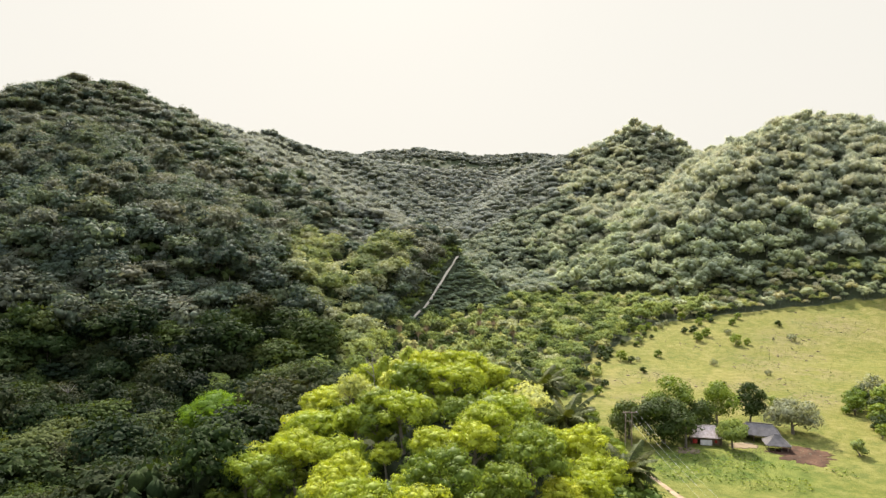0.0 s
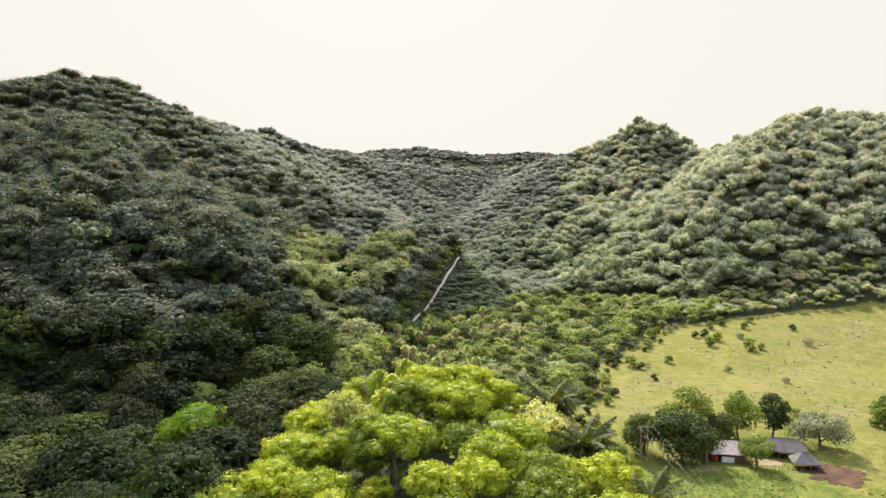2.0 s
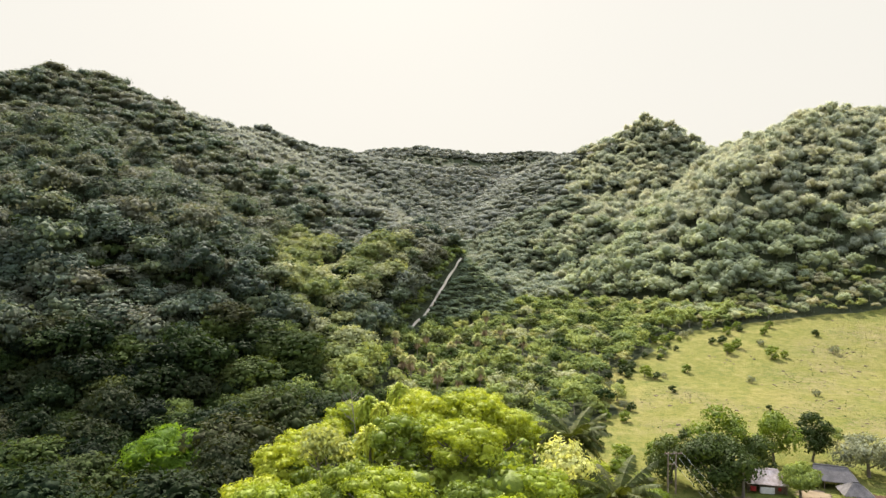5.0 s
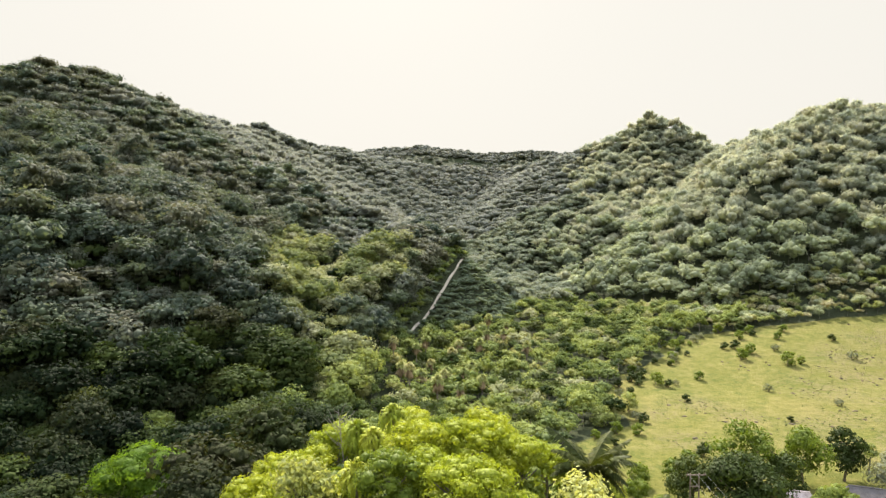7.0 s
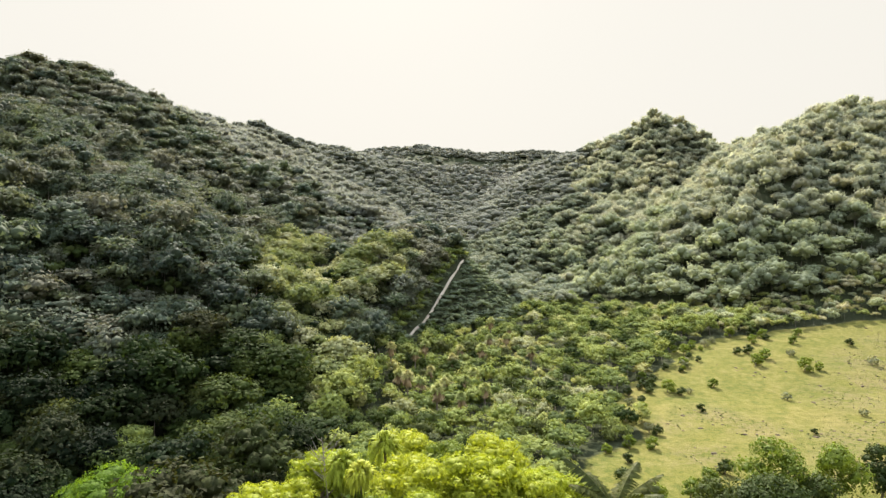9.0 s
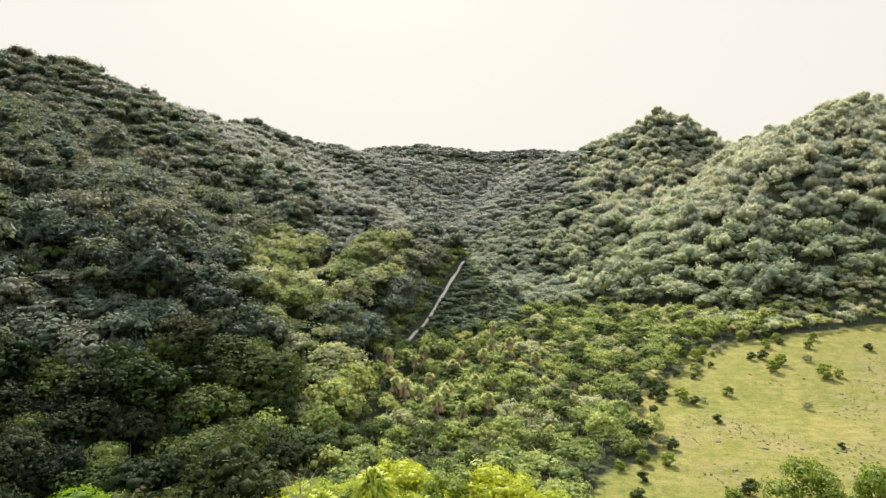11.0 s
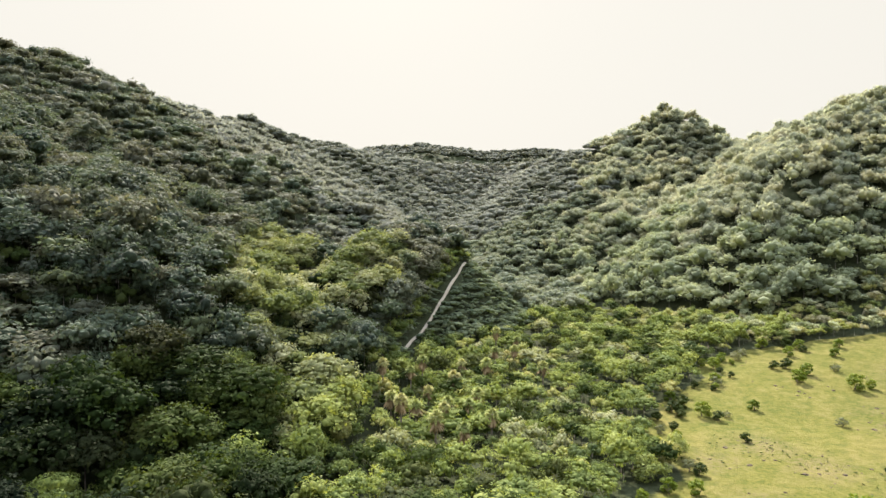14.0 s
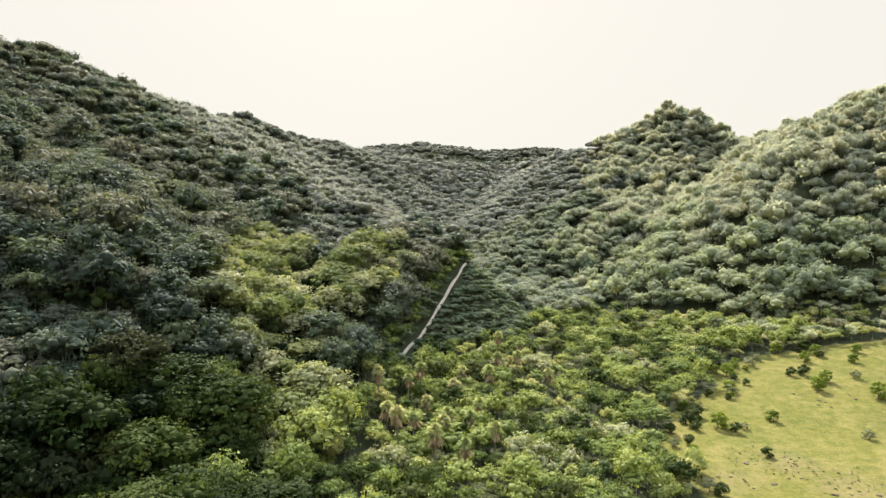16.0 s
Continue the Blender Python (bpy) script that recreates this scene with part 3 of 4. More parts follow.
# where sun should catch the spur; trees here get brighter leaf colours
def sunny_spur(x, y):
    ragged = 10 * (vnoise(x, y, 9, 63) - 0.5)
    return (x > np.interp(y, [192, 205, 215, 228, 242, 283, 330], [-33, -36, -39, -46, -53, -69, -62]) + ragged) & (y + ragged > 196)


x, y = spread(-300, 20, 70, 330, 6.3)
side = np.where(y > 250, track_x(y) - 2.2, -18 - np.clip(230 - y, 0, 80) * 0.1)
west = ~on_knoll(x, y) & (meadow_mask(x, y) < .1) & (near_track(x, y) > 2.2) & (x < side) & (x > -0.80 * y - 8) & visible_side(x, y) & free(x, y)
spur = sunny_spur(x, y)
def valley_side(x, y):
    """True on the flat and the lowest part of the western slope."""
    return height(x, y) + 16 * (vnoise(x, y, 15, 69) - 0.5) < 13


fx, fy = spread(-170, -20, 84, 262, 6.4)
side = -18 - np.clip(230 - fy, 0, 80) * 0.1
fm = ~on_knoll(fx, fy) & (fx < side) & (fx > -0.80 * fy - 8) & free(fx, fy) & valley_side(fx, fy) & ~(sunny_spur(fx, fy) & (height(fx, fy) > 3))
# lit: spur trees that take the sunlit leaf colours
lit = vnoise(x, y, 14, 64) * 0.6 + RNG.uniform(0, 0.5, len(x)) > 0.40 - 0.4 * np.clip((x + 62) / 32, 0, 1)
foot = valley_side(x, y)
# fringe: a sunlit strip painted by giving its trees lighter leaves
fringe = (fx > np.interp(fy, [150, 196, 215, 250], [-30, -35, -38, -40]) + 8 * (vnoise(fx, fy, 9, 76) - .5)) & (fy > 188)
# edge: fresher trees, more numerous where leaf colour stands for sun
edge = vnoise(fx, fy, 13, 70) * 0.7 + RNG.uniform(0, 0.4, len(fx)) > 0.72 - 0.008 * np.clip(fy - 150, 0, 50) + 0.004 * np.clip(-50 - fx, 0, 40)
# trees in the hill's shadow get the shade-darkened leaves
woods("foot_forest", *keep(fx, fy, fm & ~edge & ~fringe), 5.8, (1500, 0.080, 22), M_FOREST_SHADE, "dense dark green wood at the foot of the western slope", tall=1.0, sink=1.0, core=0.6)
woods("wood_edge", *keep(fx, fy, fm & edge & ~fringe), 5.8, (1500, 0.080, 22), M_EDGE, "fresh green trees along the edge of the dark wood", tall=1.0, sink=1.0, core=0.6)
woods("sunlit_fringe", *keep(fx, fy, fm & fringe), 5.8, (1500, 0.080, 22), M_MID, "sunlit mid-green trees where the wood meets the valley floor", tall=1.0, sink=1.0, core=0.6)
woods("west_forest_near", *keep(x, y, west & ~(spur & lit) & ~(foot & ~(spur & (height(x, y) > 3)))), 5.0, (640, 0.115, 11), M_SLOPE_SHADE, "dense green forest on the shaded western slope", tall=1.08, sink=1.0, core=0.64)
pale = vnoise(x, y, 12, 61) * 0.6 + RNG.uniform(0, 0.4, len(x)) > 0.70
woods("spur_pale_trees", *keep(x, y, west & spur & pale & lit & ~((x > track_x(y) - 10) & (y > 236))), 4.4, (1000, 0.092, 14), M_PALE, "pale blossoming trees among the green ones on the spur", core=0.6)
# flank: the spur's shaded side, painted with the darker slope leaves
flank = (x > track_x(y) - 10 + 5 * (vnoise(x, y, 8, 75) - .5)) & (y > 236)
woods("spur_flank_forest", *keep(x, y, west & spur & lit & flank), 4.6, (900, 0.095, 14), M_SLOPE_SHADE, "tall dark evergreen trees on the steep flank of the spur", tall=1.25, core=0.62)
woods("spur_forest", *keep(x, y, west & spur & ~pale & lit & ~flank), 4.4, (1100, 0.092, 14), M_SPUR_LIT, "sunlit yellow-green trees on the spur above the valley", core=0.6)
x, y = spread(-420, 25, 330, 560, 7.2)
side = np.where(y < 372, track_x(y) - 2.2, 16 - (y - 330) * .15)
m = (near_track(x, y) > 2.2) & (x < side) & (x > -0.80 * y) & visible_side(x, y)
# ragged border between the slope's leaf colour and the hazed one above
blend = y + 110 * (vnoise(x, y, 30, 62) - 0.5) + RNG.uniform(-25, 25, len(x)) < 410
woods("west_forest_middle", *keep(x, y, m & blend), 5.3, (280, 0.13, 8), M_SLOPE_SHADE, "dense green forest half way up the western slope", core=0.78, tall=0.85, even=0.3, sink=1.8)
woods("west_forest_far", *keep(x, y, m & ~blend), 5.6, (160, 0.15, 6), M_UPPER_HAZE, "dense dull green forest below the western crest", core=0.8, tall=0.72, even=0.5, sink=1.6)
ux, uy = spread(-190, -18, 84, 300, 4.6)
m = ~on_knoll(ux, uy) & (ux < np.where(uy > 250, track_x(uy) - 3, -18 - np.clip(230 - uy, 0, 80) * 0.1)) & (ux > -0.75 * uy - 6) & (height(ux, uy) < 45) & free(ux, uy)
woods("forest_undergrowth", *keep(ux, uy, m), 2.6, (36, 0.26, 5), M_FOREST_SHADE, "dark saplings and shrubs under the forest trees", core=0.8)
# head of the valley
def east_border(x, y):
    return 60 + (y - 372) * 0.30 + 70 * (vnoise(x, y, 26, 65) - 0.5) + 40 * (vnoise(x, y, 8, 66) - 0.5)


x, y = spread(-160, 240, 372, 800, 7.6)
m = (x >= 16 - (y - 330) * .15) & (x < east_border(x, y)) & (near_track(x, y) > 4.5) | (y > 560) & (x < east_border(x, y))
m &= visible_side(x, y)
woods("valley_head_forest", *keep(x, y, m & (y < 540)), 5.6, (200, 0.14, 7), M_HEAD_HAZE, "dull green forest filling the head of the valley", core=0.8, tall=0.75, even=0.5, sink=0.8)
woods("upper_valley_forest", *keep(x, y, m & (y >= 540)), 5.2, (60, 0.19, 4), M_UPPER_HAZE, "dull green forest high in the head of the valley", core=0.85, tall=0.7, even=0.5, sink=1.2)
# eastern hill and peak
x, y = spread(20, 420, 285, 650, 7.2)
m = (meadow_mask(x, y) < .1) & (meadow_mask(x - 4, y - 22) < .1) & (x >= east_border(x, y)) & (height(x, y) > 9) & visible_side(x, y) & (x < 0.80 * y)
# haze thins downhill: low trees take the less paled leaf colour
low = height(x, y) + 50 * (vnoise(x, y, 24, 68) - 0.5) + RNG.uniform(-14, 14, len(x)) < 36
woods("east_forest", *keep(x, y, m & ~low), 5.2, (320, 0.115, 8), M_EAST_HAZE, "pale green forest on the steep eastern hill", core=0.78, tall=1.1, even=0.25, sink=2.6)
woods("east_foot_forest", *keep(x, y, m & low), 4.9, (420, 0.11, 9), M_HILLFOOT_HAZE, "deep green forest at the foot of the eastern hill", tall=1.1, sink=0.8, core=0.76)
x, y = spread(-420, 620, 1285, 1365, 9.5)
u, v = spread(-300, 460, 800, 1285, 21)
s, t = spread(-80, 230, 780, 1010, 9)
x, y = np.r_[x, u, s], np.r_[y, v, t]
m = (visible_side(x, y) | (y < 1010) & (np.abs(x - 70) < 110)) & (np.abs(x - 60) < 0.32 * y) & (height(x, y) > 70)
woods("distant_forest", *keep(x, y, m), 7.5, (14, 0.26, 3), M_UPPER_HAZE, "pale forest on the far crests", core=0.9, tall=0.7, even=0.7, sink=4.0)
bx, by = spread(60, 330, 278, 350, 4.2)
m = (meadow_mask(bx, by) < .45) & ((height(bx, by) > 5.5) | (by > 288) & (bx > 120)) & ((height(bx, by) < 26 + 10 * (vnoise(bx, by, 18, 72) - .5)) | (meadow_mask(bx - 4, by - 23) > .05)) & (bx < 0.8 * by)
deepest = vnoise(bx, by, 9, 73) * .6 + RNG.uniform(0, .4, len(bx)) > .55
woods("hill_foot_bushes", *keep(bx, by, m & deepest), 2.6, (200, 0.14, 8), M_HILLFOOT_HAZE, "grey-green bushes along the top of the meadow", core=0.72)
woods("hill_foot_shrubs", *keep(bx, by, m & ~deepest), 2.4, (200, 0.14, 8), M_SCRUB, "bright green shrubs along the top of the meadow", core=0.72)
# thicket on the valley floor, and low growth on the slope beside the track
x, y = spread(-45, 210, 150, 378, 4.0)
h = height(x, y)
m = ~on_knoll(x, y) & (meadow_mask(x, y) < .02) & (near_track(x, y) > 1.4)
m &= (x >= -18 - np.clip(230 - y, 0, 80) * 0.1) & ((h < 10) | (x > -22) & (x < 60) & (y < 375) & (y > 250)) | (near_track(x, y) <= 6.5)
m &= free(x, y) & ~((np.hypot(x - 36, y - 309) < 6) | (np.hypot(x + 3, y - 226) < 5) | (near_track(x, y) <= 1.4))
pick = vnoise(x, y, 11, 51) * 0.5 + vnoise(x, y, 4, 52) * 0.3 + RNG.uniform(0, 0.2, len(x))
low = m & (h < 7) & (vnoise(x, y, 13, 53) < 0.86)
dusky = vnoise(x, y, 6, 74) * .5 + RNG.uniform(0, .5, len(x)) > .60
woods("valley_trees", *keep(x, y, low & (pick > .50) & ~dusky), 2.7, (380, 0.125, 10), M_MID, "deep green trees between the bushes of the valley floor", tall=1.1, core=0.62)
woods("dusky_valley_trees", *keep(x, y, low & (pick > .50) & dusky), 2.7, (380, 0.125, 10), M_EDGE, "dark green rounded trees among the bushes of the valley floor", tall=1.1, core=0.62)
woods("pale_thicket", *keep(x, y, low & (pick < .26)), 2.5, (340, 0.125, 9), M_PALE, "grey-green pale shrubs in the valley thicket", tall=1.1, core=0.62)
woods("valley_thicket", *keep(x, y, low & (pick >= .26) & (pick <= .50)), 2.1, (240, 0.13, 9), M_SCRUB, "bright green bushes and small trees crowding the valley floor", core=0.74)
sx, sy = spread(-26, 75, 245, 380, 2.4)
sh = height(sx, sy)
m = (sh >= 6.5) & (sx > -22) & (sx < 62) & (meadow_mask(sx, sy) < .15) & (near_track(sx, sy) > 1.5) & (sx > track_x(sy) - 3)
woods("slope_thicket", *keep(sx, sy, m), 2.0, (70, 0.17, 5), M_DULL_HAZE, "low dull green growth on the slope beside the track", tall=0.6, core=0.8, sink=0.5)
x, y = spread(-64, -20, 118, 222, 2.7)
m = ~free(x, y) & (np.hypot(x + 51, y - 148) > 5) & ~on_knoll(x, y)
woods("glade_bushes", *keep(x, y, m), 1.6, (150, 0.18, 6), M_MID, "low green bushes in the gaps of the wood", tall=0.9, core=0.45)
x, y = spread(-24, 22, 268, 376, 2.3)
d = near_track(x, y)
woods("track_side_bushes", *keep(x, y, (d > 1.8) & (d < 6) & (x < track_x(y))), 1.7, (110, 0.2, 4), M_MID, "low green bushes crowding the bank of the track", tall=1.0)


# ---- single trees ----
def tree(name, seed, radius, crown_tall, stem, mat, leaves, size, lobes, label, droop=0.1, flat=1.0, sharp=False, whole=True, airy=True, tight=False):
    rng = np.random.default_rng(seed)
    top = new(name)
    stem_mesh, limb_meshes = trunk(rng, stem + crown_tall * 0.35, 0.05 * radius + 0.06, 5, radius * 0.5)
    if whole:
        part("trunk", join([stem_mesh] + limb_meshes), M_BARK, top)
    else:
        bole = part("trunk", stem_mesh, M_BARK, top)
        for limb in limb_meshes:
            part("limb", limb, M_BARK, bole)
    v, f = crown(rng, radius, crown_tall, lobes, leaves, size, droop, flat, 0.7 if tight else 0.42, sharp, airy, tight)
    v = v + np.array([0, 0, stem])
    part("crown", np_mesh("crown", v, f, mat, tint=rng.uniform(0.0, 0.5, 1).repeat(len(v))), None, top)
    tagged(top, label, "tree")
    return top


def plant(ob, x, y, scale=1.0, turn=0.0, first=False, sink=0.0):
    m = pose(x, y, float(height(x, y)) - sink, 0, 0, turn)
    if first:
        ob.matrix_basis = m @ Matrix.Scale(scale, 4)
        return ob
    made = copy_thing(ob, m)
    made.scale = (scale,) * 3
    return made


KNOLL = [tree("knoll_tree", 20 + k, r, t, s, mat, n, z, l, lab, d, f, airy=k == 5, tight=k < 5) for k, (r, t, s, mat, n, z, l, lab, d, f) in enumerate((
    (4.2, 4.8, 3.6, M_KNOLL, 4300, 0.19, 46, "broad tree with bright yellow-green sunlit leaves", .2, .8),
    (3.6, 4.8, 3.4, M_KNOLL, 3900, 0.18, 42, "rounded tree with bright yellow-green leaves", .1, .85),
    (4.8, 4.2, 3.8, M_KNOLL, 4600, 0.20, 50, "wide flat-topped tree with lime green leaves", .1, .7),
    (3.0, 4.2, 2.6, M_DEEP, 2900, 0.18, 36, "small dense tree with mid-green leaves", .2, .9),
    (3.8, 5.2, 3.6, M_DEEP, 3500, 0.18, 44, "tree with deep green leaves, darkened as if shaded", .3, .9),
    (3.2, 3.8, 3.2, M_PALE, 2000, 0.24, 17, "tree with pale whitish green blossom", .1, .9)))]
RNG = np.random.default_rng(41)
x, y = spread(-48, 42, 34, 160, 6.5)
m = on_knoll(x, y)
x, y = keep(x, y, m)
used = set()
for px, py in zip(x, y):
    if min(math.hypot(px - a, py - b) for a, b in ((-6.2, 107), (-4.3, 111.5), (-8.4, 110), (-6.6, 95.5), (-12.5, 100), (19.4, 92), (18.2, 108.6), (28.4, 92.8), (27, 88), (18.5, 87), (17.6, 104), (15, 96), (14.5, 99))) < (2.6 if px < 0 else 4.2):
        continue
    edge = abs(px) / 40
    k = RNG.choice(6, p=[.31, .27, .19, .13, .09, .01] if edge < .75 else [.2, .22, .12, .26, .12, .08])
    px, py = px + RNG.uniform(-1.5, 1.5), py + RNG.uniform(-1.5, 1.5)
    if py < 84 and -8 < px < 16 and RNG.uniform() < 0.45:   # deep green trees paint the shade of the near flank
        k = RNG.choice([3, 4])
    plant(KNOLL[k], px, py, RNG.choice([.58, .72, .86, 1.0, 1.08]) * (0.72 if px > 23 else 1.0), RNG.uniform(0, 360), k not in used)
    used.add(k)
for px, py, k, sc in ((35, 122, 0, .7), (36.5, 131, 3, .9), (33, 137, 1, .75), (38.5, 141, 3, .85), (34.5, 112, 1, .7), (33, 104, 3, .8), (36, 148, 3, .9), (39, 120, 3, .6), (31, 146, 1, .8), (37, 136, 0, .6)):
    plant(KNOLL[k], px, py, sc, px * 40)
for ob in KNOLL:
    ob["group"] = "trees on the knoll"

x, y = spread(-50, 44, 30, 164, 4.2)
m = on_knoll(x - 2, y - 2)
# deep green leaves here paint the dark gaps between the crowns
woods("knoll_undergrowth", *keep(x, y, m), 1.9, (70, 0.26, 3), M_DEEP, "deep green undergrowth between the trees of the knoll", tall=0.9)


def stand(x, y):
    return float(height(x, y))


# ---- palms ----
M_DEADFROND = rough_surface("withered_frond", (0.022, 0.020, 0.013), (0.075, 0.062, 0.036), 1.5)


def frond(rng, length, rise, droop, turn, wide=0.15, leaflets=34):
    """A feather frond: an arching rib with pairs of leaflets."""
    c, s = math.cos(turn), math.sin(turn)
    pts = []
    for k in np.linspace(0, 1, 8):
        r = length * k * (1 - 0.12 * k * droop)
        pts.append(np.array([c * r, s * r, length * (rise * k - droop * 0.85 * k * k)]))
    rib = tube(pts, list(np.linspace(0.06, 0.012, 8)), 3)
    V, F = [], []
    side = np.array([-s, c, 0])
    for k in np.linspace(0.14, 0.99, leaflets):
        i = min(int(k * 7), 6)
        p = pts[i] + (pts[i + 1] - pts[i]) * (k * 7 - i)
        fwd = (pts[i + 1] - pts[i]) / np.linalg.norm(pts[i + 1] - pts[i])
        l = length * wide * math.sin(math.pi * (0.12 + 0.80 * k)) * 1.5
        for sg in (-1, 1):
            tip = p + side * sg * l * 0.9 + fwd * l * 0.5 + np.array([0, 0, -l * rng.uniform(0.3, 0.9)])
            w = fwd * 0.5 * length * 0.040
            n = len(V)
            V += [p - w, p + w, (p + tip) / 2 + w + np.array([0, 0, 0.05]), tip]
            F += [(n, n + 1, n + 2), (n, n + 2, n + 3)]
    return join([rib, (np.array(V), np.array(F))])


def feather_palm(seed, stem, length, count, label):
    rng = np.random.default_rng(seed)
    top = new("palm_tree")
    part("trunk", np_mesh("trunk", *tube([(0, 0, -0.5), (0.05, 0, stem * .5), (0, 0.05, stem), (0, 0, stem + .5)], [0.34, 0.26, 0.28, 0.2], 8), M_BARK), None, top)
    for k in range(count):
        u = k / count
        v, f = frond(rng, length * rng.uniform(0.85, 1.1), 1.12 - 1.0 * u, 0.45 + 0.5 * u, k * 2.39996 + rng.uniform(-.2, .2))
        part("frond", np_mesh("frond", v + np.array([0, 0, stem + 0.3]), f, M_FROND, tint=np.full(len(v), rng.uniform(0.1, 0.9))), None, top)
    for k in range(count // 2):
        v, f = frond(rng, length * rng.uniform(0.45, 0.65), 0.15, 1.35, k * 2.39996 + rng.uniform(-.2, .2), 0.2, 16)
        part("dead_frond", np_mesh("dead_frond", v + np.array([0, 0, stem + 0.1]), f, M_DEADFROND), None, top, "withered dark hanging frond")
    return tagged(top, label, "palm tree")


def fan_palm(seed, stem, label, skirt=True):
    """A slim palm with a ball of stiff fans above a skirt of dead brown leaves."""
    rng = np.random.default_rng(seed)
    top = new("fan_palm")
    part("trunk", np_mesh("trunk", *tube([(0, 0, -0.5), (0.04, 0, stem * .5), (0, 0, stem)], [0.18, 0.13, 0.12], 6), M_BARK), None, top)

    def blades(n, lo, hi, r0, r1, z, hang):
        """Strap leaves that rise, arch over and hang."""
        V, F = [], []
        for k in range(n):
            a, e = rng.uniform(0, 6.283), rng.uniform(lo, hi)
            d = np.array([math.cos(a) * math.cos(e), math.sin(a) * math.cos(e), math.sin(e)])
            s = np.array([-math.sin(a), math.cos(a), 0]) * rng.uniform(0.06, 0.13)
            b, r = np.array([0, 0, z]), rng.uniform(r0, r1)
            i, fall = len(V), np.array([0, 0, hang * r])
            V += [b + d * 0.2, b + d * r * .5 + s, b + d * r * .5 - s, b + d * r * .85 - fall * .35 + s, b + d * r * .85 - fall * .35 - s, b + d * r * .95 - fall]
            F += [(i, i + 1, i + 2), (i + 1, i + 3, i + 4), (i + 1, i + 4, i + 2), (i + 3, i + 5, i + 4)]
        return np.array(V), np.array(F)
    v, f = blades(170, -0.3, 1.45, 0.8, 1.3, stem, 0.35) if skirt else blades(260, -0.5, 1.5, 1.2, 2.0, stem, 0.6)
    part("crown", np_mesh("crown", v, f, M_SCRUB if skirt else M_KNOLL, tint=np.full(len(v), 0.55)), None, top)
    if skirt:
        v, f = blades(150, -1.5, -0.7, 0.7, 1.9, stem - 0.1, 0.1)
        part("skirt", np_mesh("skirt", v, f, M_SKIRT), None, top, "dead brown hanging leaves")
    return tagged(top, label, "palm tree", "fan palms in the thicket" if skirt else "fan palms on the knoll")


M_SKIRT = rough_surface("dead_palm_leaf", (0.17, 0.12, 0.06), (0.32, 0.24, 0.13), 2.0)
for seed, px, py, top_z, length, n in ((1, 19.4, 92, 17.4, 5.0, 30), (2, 18.2, 108.6, 18.2, 5.2, 30), (3, 28.4, 92.8, 9.6, 5.2, 32), (6, 42.4, 126.4, -0.8, 2.0, 18)):
    ob = feather_palm(seed, top_z - stand(px, py), length, n, "feather palm with long arching green fronds on the knoll" if n > 18 else "low palm with short fronds beside the dirt track")
    ob.matrix_basis = pose(px, py, stand(px, py))
ob = feather_palm(5, 4.2, 2.2, 14, "slender palm with short fronds beside the hut")
ob.matrix_basis = pose(57.6, 142.6, stand(57.6, 142.6))
FAN = [fan_palm(60 + k, s, "slim palm with a skirt of dead brown leaves") for k, s in enumerate((4.6, 5.8, 3.8))]
FAN.append(fan_palm(64, 5.0, "spiky fan palm rising from the bright trees of the knoll", False))
spots = [(-1, 241, 0), (-7, 219, 1), (-4, 230, 2), (-6.2, 107, 3), (4, 233, 0), (9, 226, 1), (-10, 229, 2), (1, 214, 0), (-13, 240, 1), (12, 240, 2), (6, 250, 0), (-3, 256, 1), (16, 262, 0), (-6, 249, 1), (9, 270, 2),
         (20, 276, 1), (27, 284, 0), (3, 222, 1), (14, 219, 0), (-8.4, 110, 3), (-6.6, 95.5, 3), (-4.3, 111.5, 3), (-8, 150, 3), (-5, 148, 3), (30, 300, 0), (22, 296, 1), (33, 262, 0), (7, 205, 1)]
done = set()
for px, py, kind in spots:
    ob = FAN[kind] if kind not in done else copy_thing(FAN[kind], Matrix())
    done.add(kind)
    big = 0.75 if px > 40 else (1.7 if kind < 3 else 1.15) * RNG.uniform(.85, 1.15)
    ob.matrix_basis = pose(px, py, stand(px, py), 0, 0, RNG.uniform(0, 360)) @ Matrix.Scale(big, 4)

